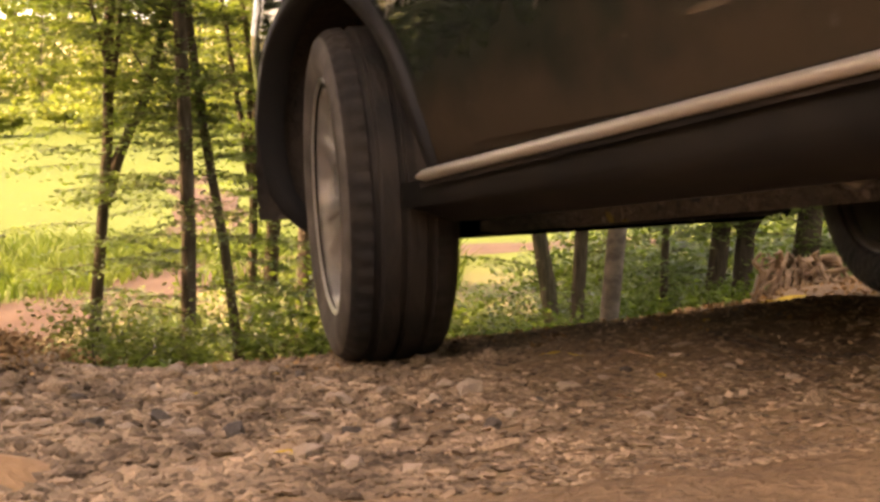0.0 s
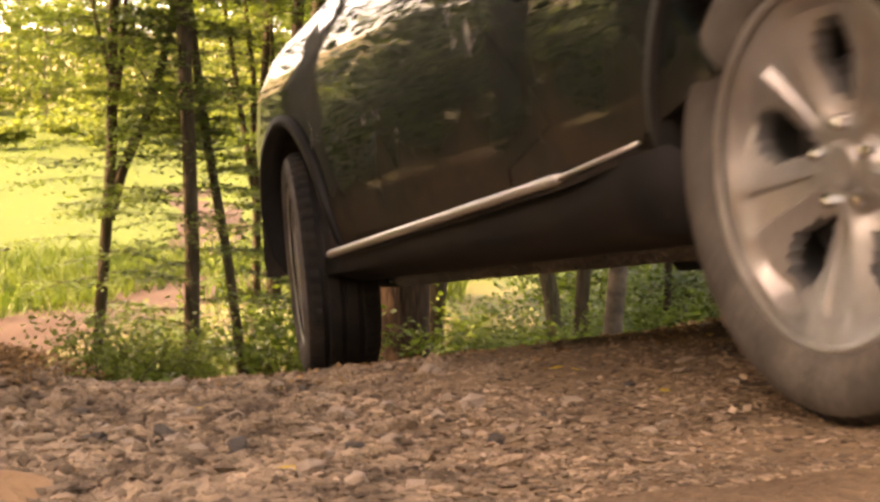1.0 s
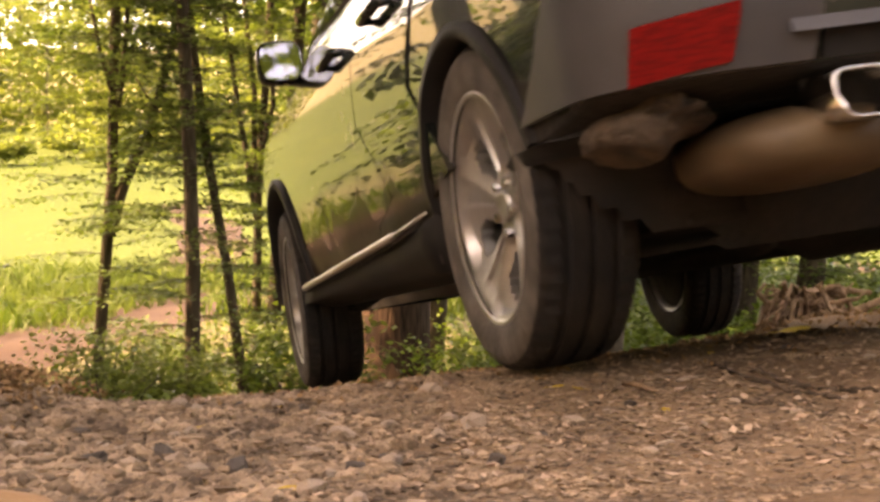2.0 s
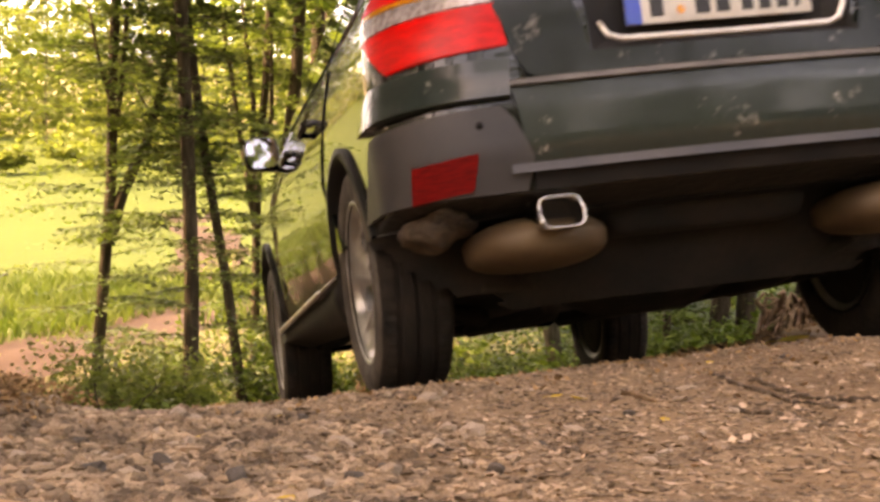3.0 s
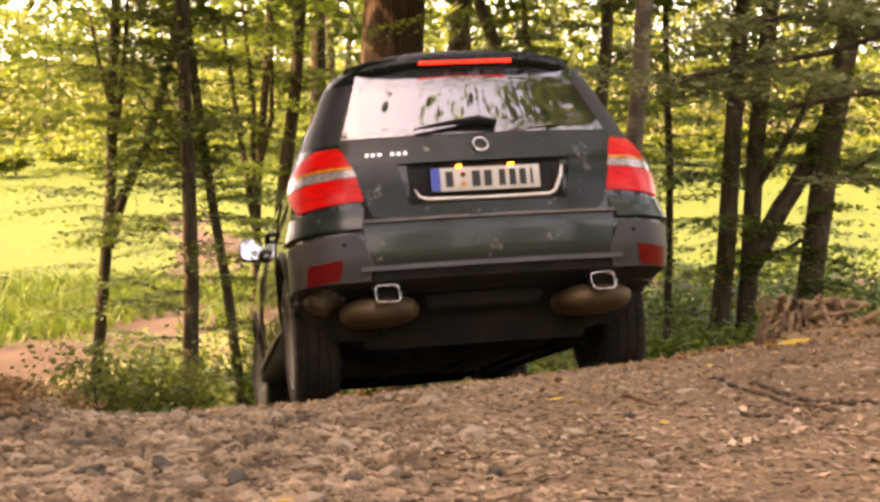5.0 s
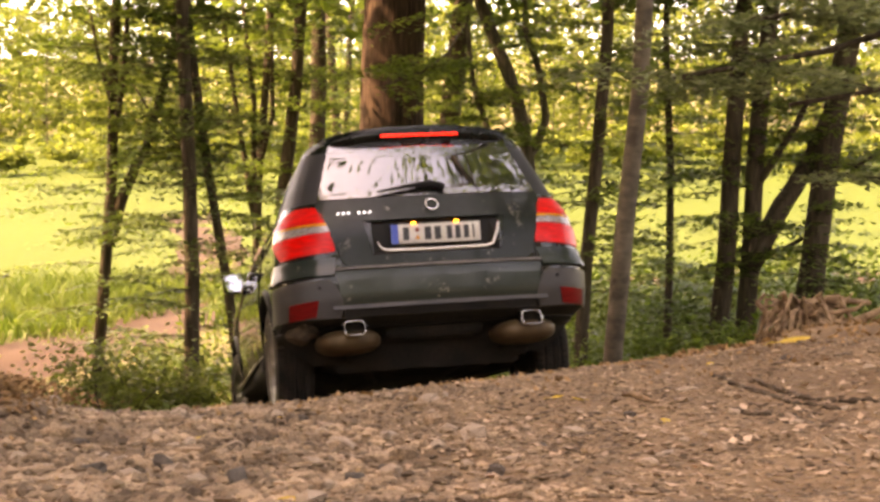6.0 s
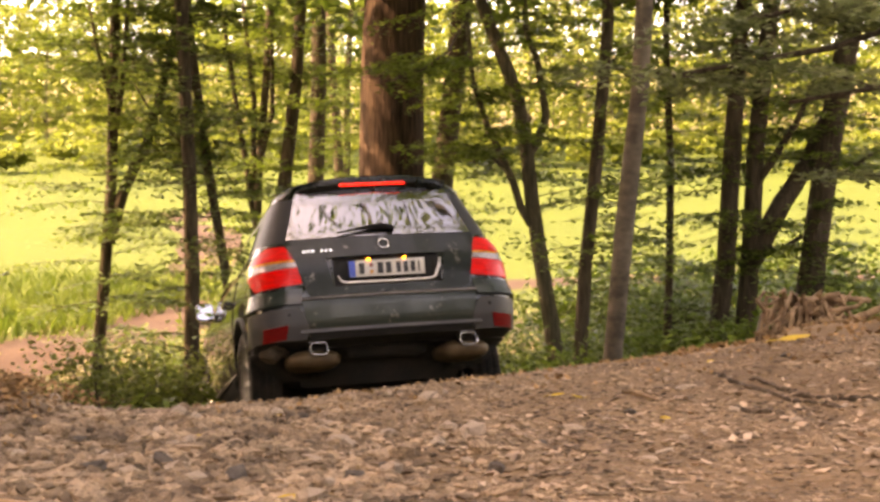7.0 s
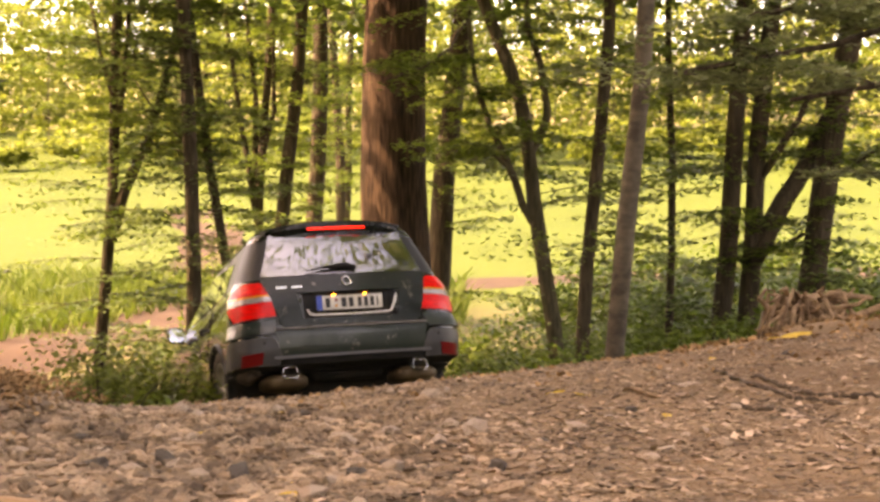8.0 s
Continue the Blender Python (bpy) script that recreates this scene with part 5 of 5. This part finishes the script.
        for cy, cz in ARCHES:
            end = 164 if cy < 1 else 192
            bm = bmesh.new()
            rows = []
            for k in range(33):
                a_ = radians(-12 + (end + 12) * k / 32)
                y, z = cy + math.cos(a_) * (ARCH_R - 0.004), cz + math.sin(a_) * (ARCH_R - 0.004)
                y2, z2 = cy + math.cos(a_) * (ARCH_R + 0.030), cz + math.sin(a_) * (ARCH_R + 0.030)
                w = dim("w", max(z, 0.26)) - 0.03 * max(0, (y - 1.6) / 2.0) ** 2
                w2 = dim("w", max(z2, 0.26)) - 0.03 * max(0, (y2 - 1.6) / 2.0) ** 2
                rows.append([bm.verts.new((sd * (w - 0.05), y, z)), bm.verts.new((sd * (w + 0.016), y, z)), bm.verts.new((sd * (w2 + 0.012), y2, z2)), bm.verts.new((sd * (w2 - 0.01), y2, z2))])
            for p, q in zip(rows, rows[1:]):
                for k in range(3):
                    bm.faces.new((p[k], q[k], q[k + 1], p[k + 1]))
            bmesh.ops.recalc_face_normals(bm, faces=bm.faces)
            part("arch_lip", bm, PLASTIC, car, "dark unpainted wheel arch lip")
            bm = bmesh.new()
            rows = []
            for k in range(25):
                a_ = radians(-8 + (end + 4) * k / 24)
                rows.append([bm.verts.new((sd * x, cy + math.cos(a_) * r, cz + math.sin(a_) * r)) for x, r in ((0.90, ARCH_R + 0.002), (0.86, ARCH_R + 0.012), (0.60, ARCH_R + 0.012), (0.59, 0.2))])
            for p, q in zip(rows, rows[1:]):
                for k in range(3):
                    bm.faces.new((p[k], q[k], q[k + 1], p[k + 1]))
            part("arch_liner", bm, MUD, car, "wheel arch liner caked with dry mud")
    # underside
    bm = bmesh.new()
    box(bm, -0.62, 0.62, -0.42, 3.1, 0.29, 0.38, 0.02)
    box(bm, -0.30, 0.30, -0.66, -0.40, 0.40, 0.62, 0.05)
    part("floor_pan", bm, UNDER, car, "dirty dark underbody")
    bm = bmesh.new()
    tube(bm, [(-0.66, 0, 0.345), (-0.3, 0, 0.30), (-0.14, 0, 0.29), (0.14, 0, 0.29), (0.3, 0, 0.30), (0.66, 0, 0.345)], [0.028, 0.035, 0.10, 0.10, 0.035, 0.028], 12)
    part("rear_axle", bm, UNDER, car)
    bm = bmesh.new()
    tube(bm, [(-0.66, 2.755, 0.345), (-0.3, 2.755, 0.29), (0.3, 2.755, 0.29), (0.66, 2.755, 0.345)], [0.03, 0.045, 0.045, 0.03], 10)
    part("front_axle", bm, UNDER, car)
    for sd in (-1, 1):
        bm = bmesh.new()
        tube(bm, [(sd * 0.64, 0.02, 0.27), (sd * 0.45, 0.35, 0.25), (sd * 0.40, 0.62, 0.27)], [0.03, 0.035, 0.03], 8)
        part("trailing_arm", bm, UNDER, car)
        bm = bmesh.new()
        tube(bm, [(sd * 0.50, -0.48, 0.34), (sd * 0.36, -0.2, 0.25), (sd * 0.22, 0.3, 0.235), (sd * 0.20, 1.6, 0.235)], [0.03] * 4, 8)
        part("exhaust_pipe", bm, UNDER, car)
    wheels = {(i, sd): build_wheel("wheel", car, sd) for i in (0, 1) for sd in (-1, 1)}
    tagged(car, "dark grey-green off-road estate car, dusty and scratched, driving down the track", "car")
    return car, wheels


car, wheels = build_car()


# ---- stones, litter and the root stump ----
def stone_mesh(name, seed, mat):
    """A broken, angular stone or clod."""
    bm = bmesh.new()
    bmesh.ops.create_icosphere(bm, subdivisions=1, radius=1)
    rng = random.Random(seed)
    for v in bm.verts:
        v.co *= rng.uniform(0.72, 1.22)
    bmesh.ops.subdivide_edges(bm, edges=rng.sample(list(bm.edges), 14), cuts=1)
    for v in bm.verts:
        v.co += Vector((rng.gauss(0, 0.09), rng.gauss(0, 0.09), rng.gauss(0, 0.09)))
    me = bpy.data.meshes.new(name)
    bm.to_mesh(me)
    bm.free()
    me.materials.append(mat)
    return me


shapes = [stone_mesh("stone", k, (STONE, PALE_STONE, STONE, PALE_STONE, STONE, DARK_STONE if k == 5 else STONE)[k % 6]) for k in range(18)]
srng = random.Random(17)


def lay_stone(x, y, size, k, flat=0.5):
    ob = new("stone", shapes[k % len(shapes)])
    ob.parent = ground
    ob.matrix_basis = Matrix.LocRotScale((x, y, float(height(x, y)) + size * flat * 0.25), Euler((srng.uniform(-0.3, 0.3), srng.uniform(-0.3, 0.3), srng.uniform(0, 6.3))),
                                         (size * srng.uniform(0.8, 1.5), size * srng.uniform(0.6, 1.0), size * flat))
    return ob


# the stones that stand out, then the coarser ones of the rough edge
for x, y, s, k in ((0.227, 2.51, 0.020, 3), (-0.129, 2.27, 0.024, 5), (-0.211, 2.46, 0.018, 3), (-0.185, 2.63, 0.018, 9), (-0.027, 2.05, 0.022, 11), (-0.083, 2.30, 0.017, 5), (0.087, 1.955, 0.026, 0), (-0.62, 2.50, 0.026, 17),
                   (0.132, 2.215, 0.022, 4), (0.30, 2.10, 0.020, 1), (0.42, 2.18, 0.022, 2), (0.55, 2.12, 0.022, 10), (-0.60, 2.62, 0.020, 15), (0.754, 3.2, 0.020, 5), (-0.5, 3.0, 0.025, 3)):
    lay_stone(x, y, s, k, 0.55 if k != 4 else 0.35)
for k in range(270):
    left = srng.random() < 0.68
    x, y = (srng.uniform(-0.85, 0.12), srng.uniform(1.85, 3.3)) if left else (srng.uniform(0.1, 0.85), srng.uniform(1.85, 3.2))
    lay_stone(x, y, (srng.uniform(0.009, 0.027) if left else srng.uniform(0.007, 0.019)), srng.randrange(18), srng.uniform(0.55, 0.95) if left else srng.uniform(0.25, 0.45))


def build_gravel():
    """The fine gravel of the track, as one sheet of small chips."""
    nrg = np.random.RandomState(23)
    bm = bmesh.new()
    bmesh.ops.create_icosphere(bm, subdivisions=1, radius=1)
    base = np.array([v.co[:] for v in bm.verts])
    faces = np.array([[v.index for v in f.verts] for f in bm.faces])
    bm.free()
    n = 56000
    y = 1.7 + 2.9 * nrg.uniform(0, 1, n) ** 1.15
    x = nrg.uniform(-0.36, 0.36, n) * (y + 0.15)
    rough = np.clip((0.25 - x) / 0.6, 0, 1) * np.clip((3.6 - y) / 0.8, 0, 1)
    patchy = np.clip(0.55 + 0.7 * wobble(x, y, 7, 41, 2), 0.05, 1)
    keep = nrg.uniform(0, 1, n) < np.maximum(patchy, rough)
    x, y, rough = x[keep], y[keep], rough[keep]
    n = len(x)
    size = (0.0022 + 0.0056 * nrg.uniform(0, 1, n) ** 2.0) * (1 + 1.0 * rough)
    yaw = nrg.uniform(0, 2 * math.pi, n)
    jit = nrg.uniform(0.45, 1.35, (n, len(base), 1))
    v = base[None] * jit
    v = v * np.stack([size * nrg.uniform(0.9, 1.9, n), size, size * (0.35 + 0.45 * rough)], 1)[:, None, :]
    c, s = np.cos(yaw)[:, None], np.sin(yaw)[:, None]
    v = np.stack([v[..., 0] * c - v[..., 1] * s, v[..., 0] * s + v[..., 1] * c, v[..., 2]], -1)
    v = v + np.stack([x, y, height(x, y) + size * 0.15], 1)[:, None, :]
    f = (faces[None] + (np.arange(n) * len(base))[:, None, None]).reshape(-1, 3)
    return tagged(mesh_part("gravel", v.reshape(-1, 3), f.tolist(), STONE, None, "loose grey-brown gravel chips scattered on the track"), category="gravel", kind="stuff")


build_gravel()


def build_litter(name, n, area, size, mat, label, seed, lift=0.006, mound=0.0, tilt=0.8):
    nrg = np.random.RandomState(seed)
    x, y = nrg.uniform(area[0], area[1], n), nrg.uniform(area[2], area[3], n)
    if mound:
        x, y = nrg.normal((area[0] + area[1]) / 2, (area[1] - area[0]) / 4, n), nrg.normal((area[2] + area[3]) / 2, (area[3] - area[2]) / 4, n)
    z = height(x, y) + lift + mound * nrg.uniform(0, 1, n)
    return tagged(leaf_mesh(name, np.stack([x, y, z], 1), size, mat, None, label, nrg, tilt), category="leaf litter", kind="stuff")


build_litter("leaf_litter", 15000, (-1.27, -0.83, 2.55, 3.35), 0.0135, DRY_LEAF, "heap of dry brown leaves and needles beside the track", 51, mound=0.04)
build_litter("litter_specks", 500, (-0.7, 1.0, 1.9, 3.6), 0.012, PALE_FLAKE, "dry pale leaf crumbs strewn over the track", 52)
build_litter("pale_flakes", 360, (-0.25, 0.9, 1.8, 2.75), 0.021, PALE_FLAKE, "bleached flat leaf scraps trodden into the track", 55, 0.005, tilt=0.22)
build_litter("bank_litter", 2200, (0.5, 2.6, 4.6, 7.4), 0.03, DRY_LEAF, "dry leaves on the bank beside the stump", 53, 0.01)
build_litter("crest_litter", 400, (-0.6, 1.1, 3.0, 4.4), 0.017, DRY_LEAF, "dry leaves along the crest of the track", 54, 0.008)


def build_tyre_track():
    """Broken ridges along the tread marks, coloured dark for the shade in the grooves."""
    rng = random.Random(12)
    thing = new("tyre_track")
    for way, r in TREAD_LINES:
        pts = [Vector(p) for p in way]
        line = [a.lerp(b, k / 9) for a, b in zip(pts, pts[1:]) for k in range(9)] + [pts[-1]]
        start = 0
        while start < len(line) - 2:
            piece = line[start:start + rng.randint(4, 9)]
            start += len(piece) - (1 if rng.random() < 0.7 else 0)
            bm = bmesh.new()
            tube(bm, [(p.x + rng.uniform(-0.004, 0.004), p.y, float(height(p.x, p.y)) + 0.0025) for p in piece],
                 [0.72 * r * rng.uniform(0.6, 1.2) * (0.4 if i in (0, len(piece) - 1) else 1.0) for i in range(len(piece))], 7, 0.3, rng)
            part("ridge", bm, GROOVE_SHADE, thing)
    return tagged(thing, "curved tyre track beside the gravel, its groove shade coloured dark", "tyre track")


TREAD_LINES = (([(0.56, 3.044), (0.574, 2.852), (0.588, 2.712), (0.609, 2.584), (0.639, 2.508), (0.662, 2.432)], 0.0075),
               ([(0.612, 2.876), (0.636, 2.696), (0.653, 2.6), (0.688, 2.512), (0.733, 2.452)], 0.0085),
               ([(0.506, 2.536), (0.536, 2.476), (0.576, 2.444)], 0.007))
build_tyre_track()


def fallen_leaf(x, y, size, yaw, k):
    """One yellow leaf with a rib fold, curled edges and a stalk."""
    thing = new("fallen_leaf")
    v, f = [], []
    prof = [0.0, 0.22, 0.38, 0.44, 0.40, 0.27, 0.0]
    for i, w in enumerate(prof):
        t = i / 6 - 0.5
        for s in (-1, -0.5, 0, 0.5, 1):
            v.append((size * t, size * 0.5 * w * 2 * s * 0.8, size * (0.10 * abs(s) * w * 2 + 0.10 * (2 * t) ** 2)))
    for i in range(6):
        for j in range(4):
            f.append((i * 5 + j, i * 5 + j + 1, i * 5 + j + 6, i * 5 + j + 5))
    blade = mesh_part("blade", v, f, YELLOW_LEAF, thing, "", True)
    bm = bmesh.new()
    tube(bm, [(-size * 0.5, 0, size * 0.1), (-size * 0.72, size * 0.04, size * 0.12), (-size * 0.9, size * 0.1, size * 0.04)], [size * 0.018] * 3, 5)
    part("stalk", bm, YELLOW_LEAF, thing)
    thing.matrix_basis = pose(x, y, float(height(x, y)) + 0.003, 6, -8, yaw)
    return tagged(thing, "yellow fallen leaf lying on the gravel", "leaf", "yellow fallen leaves")


for k, (x, y, s, r) in enumerate([(-0.459, 2.775, 0.050, 20), (0.387, 2.52, 0.026, 80), (0.231, 2.89, 0.030, 10), (0.267, 2.86, 0.030, 150), (0.608, 3.30, 0.024, 60), (-0.215, 2.04, 0.040, 30), (1.27, 5.25, 0.13, 15),
                                  (-0.87, 2.60, 0.028, 70), (-0.33, 3.05, 0.030, 100), (-0.22, 2.16, 0.034, 10), (0.86, 2.75, 0.022, 40)]):
    fallen_leaf(x, y, s, r, k)

# a dead twig by the ruts
twig = new("twig")
bm = bmesh.new()
q = [(0.358, 2.87), (0.373, 2.82), (0.387, 2.76), (0.402, 2.70)]
tube(bm, [(x, y, float(height(x, y)) + 0.006) for x, y in q], [0.004, 0.006, 0.005, 0.002], 6, 0.1, random.Random(3))
part("stem", bm, ROOT, twig)
bm = bmesh.new()
tube(bm, [(0.373, 2.82, float(height(0.373, 2.82)) + 0.006), (0.380, 2.84, float(height(0.380, 2.84)) + 0.02)], [0.004, 0.002], 5)
part("side_twig", bm, ROOT, twig)
tagged(twig, "short dead brown twig lying on the track", "twig")


def build_clay():
    v, f, n, m = [], [], 28, 9
    nrg = np.random.RandomState(4)
    ph = nrg.uniform(0, 6.3, 4)
    for j in range(m):
        for k in range(n):
            a = 2 * math.pi * k / n
            r = 0.22 * j / (m - 1) * (1 + 0.10 * math.sin(3 * a + ph[0]) + 0.06 * math.sin(7 * a + ph[1]))
            x, y = -0.735 + r * math.cos(a), 1.95 + 1.2 * r * math.sin(a)
            v.append((x, y, float(terrain(x, y)) - 0.012 + 0.052 * (1 - (j / (m - 1)) ** 3) + 0.003 * math.sin(9 * a + 5 * r * 20)))
    for j in range(m - 1):
        for k in range(n):
            f.append((j * n + k, (j + 1) * n + k, (j + 1) * n + (k + 1) % n, j * n + (k + 1) % n))
    return tagged(mesh_part("clay_lump", v, f, CLAY, None, "", True), "flat ochre lump of dry clay at the edge of the track", "clay lump")


build_clay()


def build_stump():
    """A grubbed-out root stump: a gnarled core with twisted roots."""
    rng = random.Random(9)
    x, y = 1.60, 6.45
    thing = new("root_stump")
    thing.location = (x, y, float(height(x, y)) - 0.03)
    bm = bmesh.new()
    hs = [0, 0.05, 0.10, 0.16, 0.20, 0.22]
    tube(bm, [(0.02 * math.sin(9 * h), 0, h) for h in hs], [0.15, 0.135, 0.115, 0.11, 0.085, 0.04], 22, 0.20, rng)
    part("core", bm, ROOT, thing, "gnarled grey-brown root core")
    for k in range(80):
        a = rng.uniform(0, 2 * math.pi) if k > 48 else rng.uniform(math.pi, 2 * math.pi)
        r0, r1 = 0.09, rng.uniform(0.16, 0.27)
        z0 = rng.uniform(0.05, 0.21)
        mid = Vector((math.cos(a) * 0.16, math.sin(a) * 0.16, z0 + rng.uniform(-0.04, 0.05)))
        end = Vector((math.cos(a + rng.uniform(-0.5, 0.5)) * r1, math.sin(a) * r1, rng.uniform(-0.02, 0.08) if k % 4 else rng.uniform(0.12, 0.26)))
        bm = bmesh.new()
        tube(bm, [(math.cos(a) * r0, math.sin(a) * r0, z0), mid.lerp(Vector((0, 0, z0)), 0.3), mid, mid.lerp(end, 0.6) + Vector((rng.uniform(-0.03, 0.03), 0, rng.uniform(-0.03, 0.03))), end],
             [g * rng.uniform(0.007, 0.015) for g in (1.3, 1.1, 0.9, 0.6, 0.25)], 7, 0.15, rng)
        part("root", bm, ROOT, thing)
    for pts, r in (([(0.12, 0, 0.10), (0.24, 0.02, 0.12), (0.34, 0.0, 0.17), (0.47, 0.03, 0.22)], 0.026), ([(0.22, 0.03, 0.02), (0.30, 0.0, 0.10), (0.40, 0.02, 0.14)], 0.022),
                   ([(-0.12, 0, 0.12), (-0.20, 0.02, 0.20), (-0.17, 0.0, 0.24)], 0.016), ([(0.05, 0, 0.18), (0.12, 0.02, 0.22), (0.30, 0.02, 0.20)], 0.02)):
        bm = bmesh.new()
        tube(bm, pts, [r * (1 - 0.22 * i) for i in range(len(pts))], 8, 0.1, rng)
        part("root", bm, ROOT, thing)
    tagged(thing, "upturned brown root stump on the bank, roots exposed", "stump")
    stake = new("stake")
    bm = bmesh.new()
    tube(bm, [(0, 0, -0.1), (0.01, 0, 0.12), (0.045, 0, 0.30)], [0.028, 0.026, 0.018], 8, 0.08, rng)
    part("wood", bm, BARK_PALE, stake)
    stake.location = (1.70, 7.9, float(height(1.70, 7.9)))
    tagged(stake, "short pale splintered wooden stake in the bank", "stake")


build_stump()


# ---- what moves ----
# the path of the car: seconds, rear axle on the ground (x, y, z), pitch, roll, heading
CAR_PATH = [
    (0.0, 1.886, 1.084, 0.177, -3.09, -2.72, 28.33),
    (0.5, 1.657, 1.664, 0.126, -2.90, -2.55, 25.15),
    (0.8, 1.471, 2.043, 0.098, -3.49, -4.15, 22.27),
    (1.0, 1.374, 2.278, 0.101, -3.83, -4.98, 20.47),
    (1.2, 1.288, 2.498, 0.110, -4.02, -5.76, 19.07),
    (1.5, 1.187, 2.792, 0.115, -4.38, -7.20, 17.59),
    (1.6, 1.141, 2.903, 0.108, -4.36, -7.71, 16.99),
    (1.7, 1.106, 3.015, 0.103, -4.35, -8.01, 16.44),
    (2.8, 0.743, 4.365, -0.026, -5.85, -5.72, 12.66),
    (3.0, 0.675, 4.662, -0.083, -5.77, -6.14, 12.26),
    (3.5, 0.532, 5.409, -0.136, -7.48, -5.31, 11.53),
    (4.0, 0.397, 6.134, -0.242, -7.50, -4.55, 10.83),
    (4.5, 0.264, 6.890, -0.334, -8.24, -3.44, 10.30),
    (6.0, -0.126, 9.128, -0.682, -8.99, -2.95, 12.38),
    (6.5, -0.304, 9.884, -0.820, -9.95, -1.80, 13.54),
    (7.0, -0.487, 10.615, -0.927, -10.29, -2.92, 15.01),
    (7.5, -0.680, 11.344, -1.046, -10.58, -3.26, 16.81),
    (8.0, -0.895, 12.050, -1.233, -10.45, -2.22, 18.42),
]
WHEEL_R, STEER = 0.357, [(0.0, -17.0), (1.0, -11.0), (1.7, -4.0), (3.5, 0.0), (4.5, 4.0), (6.0, 7.0), (8.0, 8.0)]


def motions():
    walk(car, [(t, pose(*p)) for t, *p in CAR_PATH])
    ts = np.arange(0, 8.01, 0.2)
    cols = np.array(CAR_PATH)
    xy = np.stack([np.interp(ts, cols[:, 0], cols[:, k]) for k in (1, 2)], 1)
    gone = np.concatenate([[0], np.cumsum(np.linalg.norm(np.diff(xy, axis=0), axis=1))])
    for (axle, side), hub in wheels.items():
        rows = []
        for t, d in zip(ts, gone):
            m = pose(*[float(np.interp(t, cols[:, 0], cols[:, k])) for k in range(1, 7)])
            here = Vector((side * 0.79, 2.755 * axle, 0))
            p = m @ here
            lift = max(-0.07, min(0.07, float(terrain(p.x, p.y)) - p.z))
            steer = float(np.interp(t, *zip(*STEER))) if axle else 0.0
            rows.append((float(t), pose(here.x, here.y, 0.357 + lift, 51 - math.degrees(d / WHEEL_R), 0, steer)))
        walk(hub, rows)


motions()
